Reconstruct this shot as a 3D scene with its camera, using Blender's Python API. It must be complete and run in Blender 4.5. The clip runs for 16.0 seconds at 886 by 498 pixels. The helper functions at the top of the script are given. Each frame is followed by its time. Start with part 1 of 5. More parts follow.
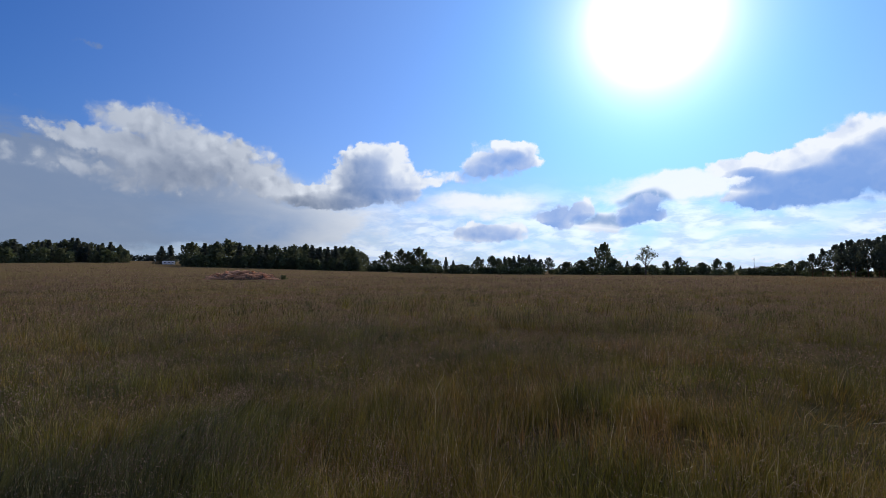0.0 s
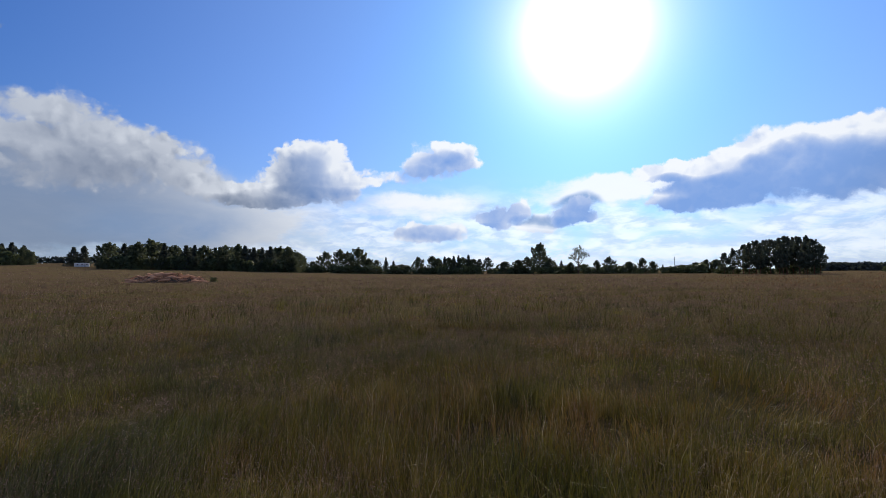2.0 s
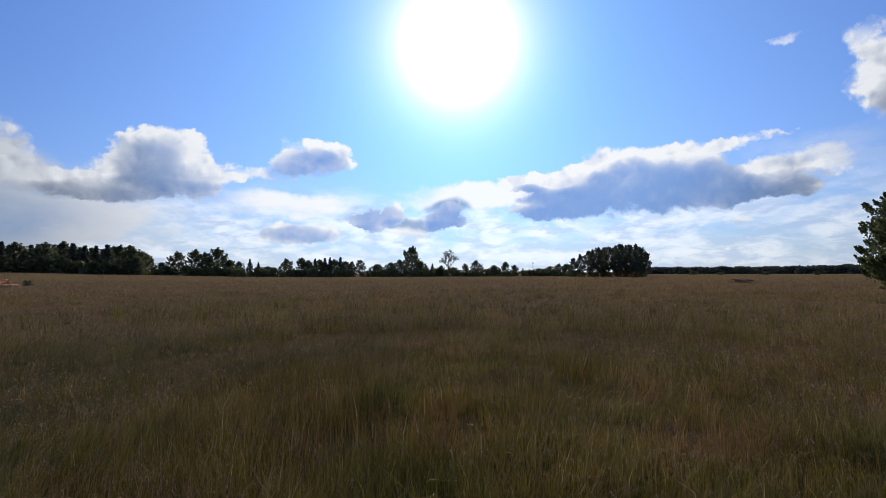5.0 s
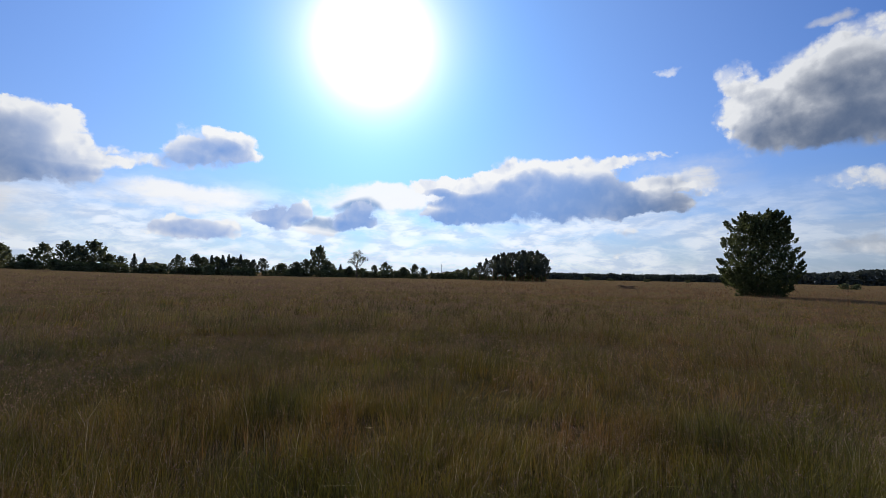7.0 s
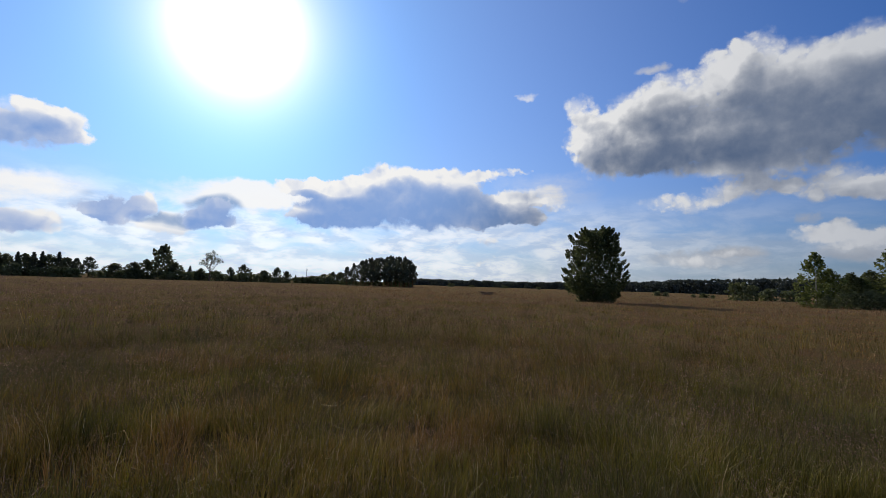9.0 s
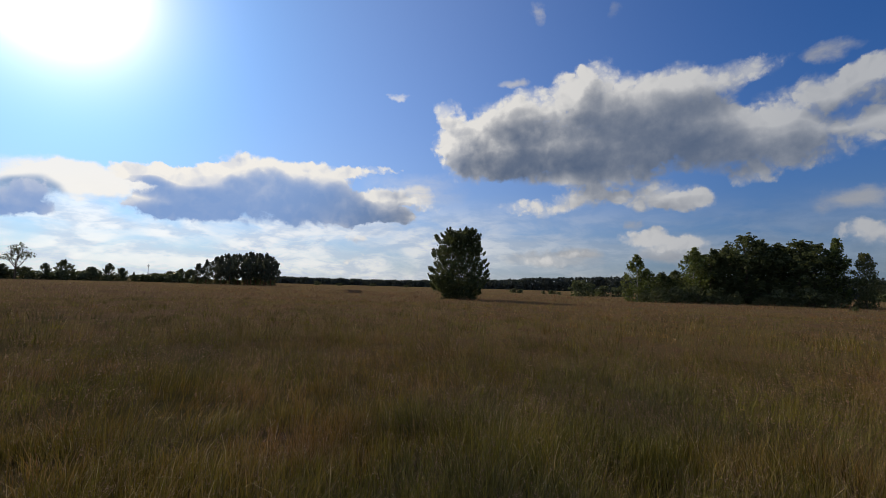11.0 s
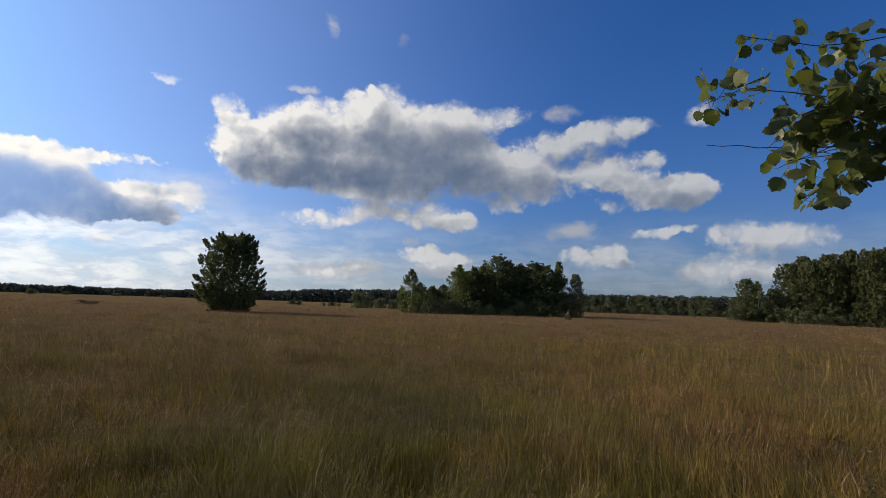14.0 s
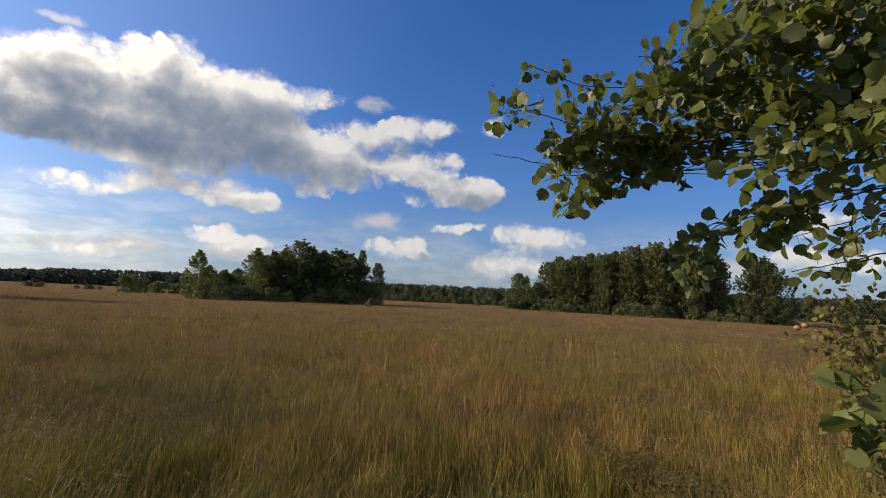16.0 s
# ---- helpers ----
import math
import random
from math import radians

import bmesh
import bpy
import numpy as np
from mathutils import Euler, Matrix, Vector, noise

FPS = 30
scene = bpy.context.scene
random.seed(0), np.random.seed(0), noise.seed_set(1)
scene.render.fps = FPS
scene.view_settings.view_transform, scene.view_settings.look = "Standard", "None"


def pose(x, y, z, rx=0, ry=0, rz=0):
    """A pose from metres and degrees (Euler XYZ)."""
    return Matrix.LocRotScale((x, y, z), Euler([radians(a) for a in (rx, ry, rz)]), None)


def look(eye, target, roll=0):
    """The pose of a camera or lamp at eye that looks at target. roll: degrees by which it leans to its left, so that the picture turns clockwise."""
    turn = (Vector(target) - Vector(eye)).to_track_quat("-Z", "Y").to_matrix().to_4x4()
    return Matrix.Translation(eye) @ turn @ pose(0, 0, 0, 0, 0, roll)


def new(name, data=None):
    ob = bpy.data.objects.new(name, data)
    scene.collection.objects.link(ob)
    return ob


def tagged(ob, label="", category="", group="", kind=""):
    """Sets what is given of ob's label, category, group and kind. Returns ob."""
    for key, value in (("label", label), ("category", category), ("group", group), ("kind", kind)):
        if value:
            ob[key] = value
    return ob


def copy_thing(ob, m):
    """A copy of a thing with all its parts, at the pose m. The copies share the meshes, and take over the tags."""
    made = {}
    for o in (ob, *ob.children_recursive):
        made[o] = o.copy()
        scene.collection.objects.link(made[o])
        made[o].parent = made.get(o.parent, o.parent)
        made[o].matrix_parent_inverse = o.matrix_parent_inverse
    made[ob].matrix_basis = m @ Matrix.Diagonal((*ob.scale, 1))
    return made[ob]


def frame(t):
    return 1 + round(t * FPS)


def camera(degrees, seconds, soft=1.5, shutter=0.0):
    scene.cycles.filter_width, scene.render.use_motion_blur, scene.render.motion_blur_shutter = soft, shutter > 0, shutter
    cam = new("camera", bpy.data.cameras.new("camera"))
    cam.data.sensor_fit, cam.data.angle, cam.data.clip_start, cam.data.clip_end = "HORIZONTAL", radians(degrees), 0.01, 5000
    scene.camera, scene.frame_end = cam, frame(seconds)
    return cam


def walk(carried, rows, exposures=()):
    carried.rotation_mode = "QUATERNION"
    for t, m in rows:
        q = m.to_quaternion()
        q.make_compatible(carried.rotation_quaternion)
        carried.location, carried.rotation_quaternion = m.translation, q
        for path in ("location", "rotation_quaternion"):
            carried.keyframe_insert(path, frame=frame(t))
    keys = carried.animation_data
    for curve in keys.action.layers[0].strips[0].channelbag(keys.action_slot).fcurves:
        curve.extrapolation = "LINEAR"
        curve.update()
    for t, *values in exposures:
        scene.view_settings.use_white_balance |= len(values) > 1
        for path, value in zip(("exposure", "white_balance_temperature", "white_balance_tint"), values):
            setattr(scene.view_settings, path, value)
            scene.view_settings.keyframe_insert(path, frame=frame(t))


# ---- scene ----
# The camera, held by someone who turns to the right on the spot at the edge of a hay meadow.
cam = camera(86.5, 16.0, 0.75)
PATH = [
    (0.0, pose(-0.000, 0.000, 1.65, 92.64, -0.08, -0.00)),
    (0.5, pose(0.009, -0.000, 1.65, 92.68, 0.12, -1.76)),
    (1.0, pose(0.017, -0.000, 1.65, 92.72, 0.09, -3.44)),
    (1.5, pose(0.025, -0.001, 1.65, 92.64, 0.19, -5.09)),
    (2.0, pose(0.036, -0.002, 1.65, 92.66, 0.37, -7.24)),
    (2.5, pose(0.047, -0.004, 1.65, 92.70, 0.53, -9.60)),
    (3.0, pose(0.060, -0.006, 1.65, 92.76, 0.58, -12.37)),
    (3.5, pose(0.075, -0.009, 1.65, 92.78, 0.35, -15.44)),
    (4.0, pose(0.087, -0.013, 1.65, 92.84, 0.36, -18.10)),
    (6.5, pose(0.142, -0.036, 1.65, 93.07, -0.67, -30.18)),
    (7.0, pose(0.157, -0.044, 1.65, 93.21, -1.06, -33.60)),
    (7.5, pose(0.173, -0.055, 1.65, 93.46, -1.49, -37.53)),
    (8.0, pose(0.189, -0.067, 1.65, 93.99, -1.67, -41.70)),
    (8.5, pose(0.204, -0.080, 1.65, 94.24, -1.71, -45.65)),
    (9.0, pose(0.218, -0.094, 1.65, 94.25, -1.76, -49.56)),
    (11.5, pose(0.273, -0.175, 1.65, 94.94, -1.44, -69.45)),
    (12.0, pose(0.280, -0.192, 1.65, 95.58, -1.28, -73.40)),
    (12.5, pose(0.286, -0.210, 1.65, 96.02, -1.40, -77.20)),
    (13.0, pose(0.291, -0.227, 1.65, 96.26, -1.70, -81.01)),
    (13.5, pose(0.292, -0.231, 1.65, 96.23, -1.77, -85.25)),
    (14.0, pose(0.293, -0.235, 1.65, 96.70, -1.93, -91.57)),
    (14.5, pose(0.294, -0.239, 1.65, 97.23, -2.27, -97.01)),
    (15.0, pose(0.295, -0.244, 1.65, 96.73, -2.03, -104.03)),
    (15.5, pose(0.296, -0.249, 1.65, 96.53, -2.35, -110.18)),
    (16.0, pose(0.296, -0.253, 1.65, 96.19, -2.79, -115.22)),
]
EXPOSURES = [(0.0, -0.3, 6150, 10), (3.0, -0.27, 6350, 10), (9.0, -0.35, 6800, 10), (12.5, -0.42, 7350, 10), (14.5, 0.0, 7200, 10), (16.0, 0.3, 8000, 10)]
walk(cam, PATH, EXPOSURES)

# ---- light: an afternoon sun in front, and a sky with broken cumulus ----
SUN_AZ, SUN_EL = 24.5, 26.4


def toward(az, el=0.0, d=1.0):
    """The point d metres off in the direction az (degrees clockwise from +y) and el (degrees up)."""
    a, e = radians(az), radians(el)
    return Vector((math.sin(a) * math.cos(e), math.cos(a) * math.cos(e), math.sin(e))) * d


sun_data = bpy.data.lights.new("sun", "SUN")
sun_data.energy, sun_data.angle, sun_data.color = 5.0, radians(0.6), (1.0, 0.84, 0.62)
sun = new("sun", sun_data)
sun.matrix_world = look(toward(SUN_AZ, SUN_EL, 300.0), (0, 0, 0))

# Clouds: azimuth, elevation, half width and half height in degrees, thickness.
CLOUDS_A = [
    (-40.2, 13.8, 2.6, 0.5, 0.8), (-37.2, 13.0, 3.8, 0.7, 0.8), (14.6, 6.5, 3.0, 1.3, 1.0),
    (23.2, 6.7, 2.5, 1.7, 1.0), (5.6, 4.6, 4.5, 1.2, 0.8), (34.6, 7.2, 3.8, 1.2, 1.0),
    (-7.7, 12.7, 4.2, 2.6, 0.8), (-12.6, 9.7, 4.0, 2.0, 0.8), (88.7, 6.2, 2.4, 0.9, 0.9),
    (92.3, 5.4, 3.0, 0.9, 0.9), (90.7, 4.0, 4.6, 0.8, 0.8), (77.5, 3.3, 3.2, 0.8, 0.8),
    (81.6, 4.1, 2.5, 0.5, 0.7), (-39.0, 13.5, 3.8, 0.7, 0.5), (-36.3, 12.6, 4.1, 1.2, 0.7),
]
CLOUDS_B = [
    (-34.0, 15.4, 2.9, 1.2, 0.9), (-30.5, 16.0, 2.8, 1.4, 0.9), (-32.0, 13.3, 5.5, 2.4, 1.0),
    (-26.7, 13.0, 4.2, 2.1, 1.0), (-22.7, 11.8, 3.5, 2.2, 1.0), (-28.8, 10.1, 6.9, 2.8, 0.9),
    (-20.8, 10.1, 2.4, 1.6, 0.8), (-42.6, 15.6, 1.1, 0.3, 0.5), (-8.9, 14.2, 1.1, 1.3, 1.0),
    (-6.4, 14.2, 1.9, 1.3, 1.0), (-9.9, 11.7, 3.4, 2.2, 1.0), (-4.8, 10.3, 2.6, 2.2, 1.0),
    (-8.2, 9.3, 3.7, 1.5, 1.0), (-15.2, 8.4, 4.2, 1.3, 0.9), (-19.0, 8.6, 2.8, 1.4, 0.8),
]
CLOUDS_C = [
    (-1.7, 12.2, 1.4, 0.6, 0.6), (7.3, 13.4, 4.4, 2.1, 1.0), (4.6, 12.8, 2.8, 1.2, 1.0),
    (10.0, 13.9, 1.8, 1.6, 1.0), (8.2, 14.9, 1.8, 0.9, 0.8), (1.1, 11.1, 4.3, 0.9, 0.8),
    (-2.7, 10.7, 2.2, 0.6, 0.6), (12.6, 6.3, 2.4, 0.8, 0.9), (16.4, 7.5, 1.5, 1.0, 0.9), (21.8, 6.1, 2.6, 1.1, 0.9), (24.3, 8.0, 1.4, 1.1, 0.9),
    (5.6, 4.6, 4.1, 1.0, 0.8), (32.0, 10.9, 2.4, 1.1, 0.9), (33.8, 11.5, 1.2, 0.6, 0.8),
]
CLOUDS_D = [
    (41.0, 12.9, 2.1, 1.5, 1.0), (43.6, 13.5, 2.0, 1.1, 0.9), (46.1, 12.5, 3.3, 1.5, 1.0),
    (48.7, 12.3, 2.6, 1.5, 1.0), (51.7, 12.1, 2.2, 1.7, 1.0), (53.2, 13.2, 1.2, 0.7, 0.8),
    (55.0, 12.9, 2.0, 0.6, 0.7), (56.8, 13.6, 2.6, 0.5, 0.6), (58.9, 14.0, 1.8, 0.3, 0.4),
    (36.6, 8.8, 5.6, 2.3, 1.0), (34.0, 7.8, 2.6, 1.4, 1.0), (43.8, 9.8, 7.3, 3.2, 1.2),
    (50.2, 9.4, 5.5, 2.8, 1.2), (54.0, 8.9, 3.2, 2.0, 1.0), (57.0, 8.2, 3.8, 1.0, 0.9),
]
CLOUDS_E = [
    (60.2, 8.0, 2.3, 0.9, 0.8), (32.8, 10.7, 3.2, 1.0, 0.8), (36.6, 10.3, 3.1, 1.3, 0.9),
    (39.7, 11.5, 2.4, 1.4, 0.9), (58.8, 10.8, 2.4, 1.2, 0.8), (57.2, 10.0, 3.2, 1.1, 0.7),
    (61.7, 9.7, 3.9, 0.8, 0.7), (56.1, 8.6, 3.6, 0.9, 0.8), (55.1, 5.2, 1.9, 0.6, 0.7),
    (54.7, 2.9, 3.2, 0.7, 0.5), (65.5, 20.6, 1.9, 1.6, 0.8), (67.3, 18.9, 3.5, 1.3, 0.6),
    (72.1, 20.3, 3.9, 2.0, 0.9), (75.6, 21.7, 2.8, 1.7, 0.9), (80.6, 23.2, 2.4, 2.0, 1.0),
]
CLOUDS_F = [
    (83.4, 24.1, 2.4, 1.5, 1.0), (82.1, 21.4, 4.7, 2.1, 1.0), (87.6, 22.6, 3.1, 1.8, 1.0),
    (91.7, 22.6, 3.0, 1.8, 1.0), (95.7, 22.0, 3.6, 1.5, 0.9), (100.1, 22.4, 2.7, 1.1, 0.8),
    (91.7, 19.8, 5.9, 2.7, 1.0), (84.9, 18.2, 10.0, 3.5, 1.2), (73.6, 17.4, 7.8, 3.1, 1.1),
    (66.7, 16.7, 3.4, 2.0, 0.9), (69.6, 14.7, 4.6, 2.4, 1.0), (77.9, 15.0, 9.4, 2.7, 1.2),
    (88.4, 15.6, 9.0, 3.1, 1.2), (95.0, 17.2, 4.3, 2.5, 1.0), (83.6, 12.9, 5.4, 1.0, 0.8),
]
CLOUDS_G = [
    (99.3, 17.4, 3.4, 1.5, 0.9), (102.3, 18.3, 3.3, 1.9, 1.0), (101.1, 16.0, 4.6, 1.5, 0.9),
    (105.8, 19.6, 3.1, 1.4, 0.9), (108.5, 20.2, 2.6, 1.1, 0.9), (111.6, 20.3, 3.3, 1.5, 1.0),
    (114.4, 20.7, 2.0, 1.0, 0.9), (108.4, 18.2, 4.1, 1.7, 0.9), (104.0, 14.6, 6.3, 2.1, 0.9),
    (98.7, 13.8, 5.4, 1.6, 0.9), (108.8, 15.1, 2.3, 1.3, 0.9), (110.9, 15.7, 2.7, 1.6, 1.0),
    (114.2, 16.5, 2.5, 1.5, 0.9), (116.0, 16.9, 1.9, 0.9, 0.7), (112.3, 14.5, 2.6, 1.1, 0.9),
]
CLOUDS_H = [
    (110.7, 12.0, 1.7, 0.9, 1.08), (114.1, 12.9, 1.6, 1.6, 1.22), (116.3, 13.9, 2.4, 1.7, 1.35),
    (118.8, 13.5, 2.7, 1.5, 1.35), (120.3, 13.0, 2.1, 1.4, 1.22), (118.3, 11.9, 3.1, 1.0, 1.08),
    (99.2, 11.8, 2.0, 0.9, 1.08), (76.0, 9.5, 3.9, 0.9, 0.94), (81.5, 10.5, 3.7, 1.5, 1.22),
    (84.1, 11.2, 2.5, 1.1, 0.94), (89.7, 10.5, 4.3, 1.6, 1.35), (93.0, 9.8, 2.7, 1.0, 1.08),
    (120.4, 20.8, 1.9, 1.3, 1.08), (115.2, 8.3, 2.2, 0.6, 1.08), (117.7, 8.7, 2.1, 0.5, 1.08),
]
CLOUDS_I = [
    (107.5, 5.8, 2.9, 1.1, 1.22), (110.5, 6.6, 1.6, 1.0, 1.22), (111.7, 6.9, 1.0, 1.0, 1.22),
    (111.4, 5.5, 2.6, 0.8, 1.08), (90.4, 5.8, 3.9, 1.1, 0.81), (124.2, 8.1, 3.6, 1.4, 1.22),
    (128.5, 7.7, 2.9, 1.5, 1.08), (123.6, 4.6, 5.1, 1.8, 1.22), (153.5, 9.2, 2.8, 1.5, 1.22),
    (151.2, 5.7, 2.7, 1.1, 1.22), (155.8, 5.5, 3.2, 1.1, 1.08), (-34.0, 10.0, 6.5, 2.2, 0.68),
    (-42.0, 10.5, 5.0, 1.6, 0.68), (-14.0, 8.4, 4.5, 1.2, 1.08),
]
CLOUDS = CLOUDS_A + CLOUDS_B + CLOUDS_C + CLOUDS_D + CLOUDS_E + CLOUDS_F + CLOUDS_G + CLOUDS_H + CLOUDS_I
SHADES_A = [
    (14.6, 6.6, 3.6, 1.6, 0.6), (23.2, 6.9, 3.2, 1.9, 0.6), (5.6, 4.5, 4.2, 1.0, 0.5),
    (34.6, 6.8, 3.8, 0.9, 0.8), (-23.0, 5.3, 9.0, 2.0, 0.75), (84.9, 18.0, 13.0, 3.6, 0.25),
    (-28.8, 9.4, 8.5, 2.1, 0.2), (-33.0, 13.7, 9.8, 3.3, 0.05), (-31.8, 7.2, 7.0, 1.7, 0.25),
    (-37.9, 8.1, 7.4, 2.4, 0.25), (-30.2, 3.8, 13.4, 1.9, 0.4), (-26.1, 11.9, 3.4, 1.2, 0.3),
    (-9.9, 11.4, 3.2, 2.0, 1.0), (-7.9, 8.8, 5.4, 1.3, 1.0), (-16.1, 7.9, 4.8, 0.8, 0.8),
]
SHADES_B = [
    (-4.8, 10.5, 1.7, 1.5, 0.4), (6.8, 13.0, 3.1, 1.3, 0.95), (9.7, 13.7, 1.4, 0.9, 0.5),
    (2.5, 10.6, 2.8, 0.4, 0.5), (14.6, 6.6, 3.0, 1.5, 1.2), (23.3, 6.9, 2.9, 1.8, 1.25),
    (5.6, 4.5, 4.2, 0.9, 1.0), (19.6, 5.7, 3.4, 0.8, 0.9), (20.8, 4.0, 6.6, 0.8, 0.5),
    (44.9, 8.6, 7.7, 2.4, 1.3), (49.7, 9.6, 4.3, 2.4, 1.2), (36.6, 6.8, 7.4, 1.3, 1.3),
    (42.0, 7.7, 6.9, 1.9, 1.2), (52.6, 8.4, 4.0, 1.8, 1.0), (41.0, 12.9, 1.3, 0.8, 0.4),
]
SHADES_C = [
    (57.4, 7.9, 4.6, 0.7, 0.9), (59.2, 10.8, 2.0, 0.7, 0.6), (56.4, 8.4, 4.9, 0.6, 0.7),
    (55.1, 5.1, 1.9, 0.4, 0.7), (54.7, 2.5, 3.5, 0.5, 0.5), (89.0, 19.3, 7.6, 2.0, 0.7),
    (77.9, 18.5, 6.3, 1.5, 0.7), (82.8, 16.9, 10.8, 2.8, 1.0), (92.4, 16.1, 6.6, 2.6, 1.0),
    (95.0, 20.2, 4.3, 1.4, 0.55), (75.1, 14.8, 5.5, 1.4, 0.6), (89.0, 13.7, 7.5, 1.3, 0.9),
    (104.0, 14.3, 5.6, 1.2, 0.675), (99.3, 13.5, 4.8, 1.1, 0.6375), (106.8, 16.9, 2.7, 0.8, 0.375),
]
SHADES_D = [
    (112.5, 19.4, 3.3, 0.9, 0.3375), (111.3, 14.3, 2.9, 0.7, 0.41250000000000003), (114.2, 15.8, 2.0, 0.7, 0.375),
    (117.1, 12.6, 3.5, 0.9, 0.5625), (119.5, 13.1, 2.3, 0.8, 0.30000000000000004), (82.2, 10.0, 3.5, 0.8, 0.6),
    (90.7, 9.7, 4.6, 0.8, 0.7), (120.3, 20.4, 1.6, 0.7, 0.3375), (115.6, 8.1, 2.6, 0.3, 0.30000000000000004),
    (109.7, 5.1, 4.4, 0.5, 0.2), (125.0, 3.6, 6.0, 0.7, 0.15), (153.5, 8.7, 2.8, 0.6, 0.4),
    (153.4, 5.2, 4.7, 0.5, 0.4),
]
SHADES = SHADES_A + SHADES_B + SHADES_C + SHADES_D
VEILS_A = [
    (-23.0, 5.3, 9.5, 2.3, 1.0), (-37.5, 8.1, 11.0, 3.6, 0.7), (-27.7, 6.9, 12.4, 3.8, 0.8),
    (-40.3, 3.9, 8.1, 2.1, 0.55), (-15.1, 5.3, 10.2, 2.7, 0.5), (-37.8, 21.4, 0.6, 0.3, 0.35),
    (4.5, 7.8, 7.5, 1.4, 0.7), (26.7, 10.3, 3.3, 0.8, 0.6), (61.5, 10.8, 2.2, 1.0, 0.5),
    (105.6, 22.4, 1.9, 0.7, 0.5), (106.8, 9.0, 2.8, 1.1, 0.5), (91.7, 4.2, 4.5, 1.2, 0.55),
    (87.4, 7.5, 1.0, 0.5, 0.5), (78.2, 3.4, 5.5, 1.0, 0.5), (81.6, 4.3, 2.7, 0.6, 0.5),
]
VEILS_B = [
    (119.8, 4.3, 2.2, 1.0, 0.6), (59.0, 22.0, 0.8, 0.4, 0.5), (76.7, 30.6, 0.9, 0.9, 0.45),
    (85.6, 30.4, 0.9, 0.7, 0.25), (73.4, 23.8, 1.4, 0.5, 0.45), (61.6, 11.5, 5.8, 2.0, 0.3),
    (147.4, 4.7, 3.0, 1.0, 0.6), (19.6, 5.8, 3.4, 0.9, 0.9), (23.9, 8.9, 6.2, 1.5, 0.7), (29.2, 9.2, 5.0, 1.5, 0.75), (-31.0, 8.5, 12.0, 4.6, 1.0), (-42.0, 8.0, 9.0, 5.5, 1.0), (-19.0, 6.0, 8.0, 3.0, 0.8),
]
VEILS = VEILS_A + VEILS_B

class Nodes:
    """A short way to write node trees."""

    def __init__(self, tree):
        self.tree = tree

    def add(self, kind):
        return self.tree.nodes.new(kind)

    def put(self, socket, value):
        if isinstance(value, bpy.types.NodeSocket):
            self.tree.links.new(value, socket)
        elif isinstance(value, (tuple, list)) and len(value) == 3 and socket.type == "RGBA":
            socket.default_value = (*value, 1.0)
        else:
            socket.default_value = value

    def math(self, op, *values, clamp=False):
        n = self.add("ShaderNodeMath")
        n.operation, n.use_clamp = op, clamp
        for socket, value in zip(n.inputs, values):
            self.put(socket, value)
        return n.outputs[0]

    def vec(self, op, *values):
        n = self.add("ShaderNodeVectorMath")
        n.operation = op
        for socket, value in zip(n.inputs, values):
            self.put(socket, value)
        return n.outputs["Value"] if op in ("DOT_PRODUCT", "LENGTH") else n.outputs["Vector"]

    def mix(self, factor, a, b):
        n = self.add("ShaderNodeMix")
        n.data_type = "RGBA"
        self.put(n.inputs[0], factor)
        self.put(n.inputs[6], a)
        self.put(n.inputs[7], b)
        return n.outputs[2]

    def step(self, value, low, high, out_low=0.0, out_high=1.0, smooth=True):
        n = self.add("ShaderNodeMapRange")
        n.interpolation_type = "SMOOTHSTEP" if smooth else "LINEAR"
        for socket, v in zip(n.inputs, (value, low, high, out_low, out_high)):
            self.put(socket, v)
        return n.outputs[0]

    def noise(self, vector, scale, detail=4.0, rough=0.55, out=0, warp=0.0):
        n = self.add("ShaderNodeTexNoise")
        if vector is not None:
            self.put(n.inputs["Vector"], vector)
        n.inputs["Scale"].default_value, n.inputs["Detail"].default_value = scale, detail
        n.inputs["Roughness"].default_value, n.inputs["Distortion"].default_value = rough, warp
        return n.outputs[out]


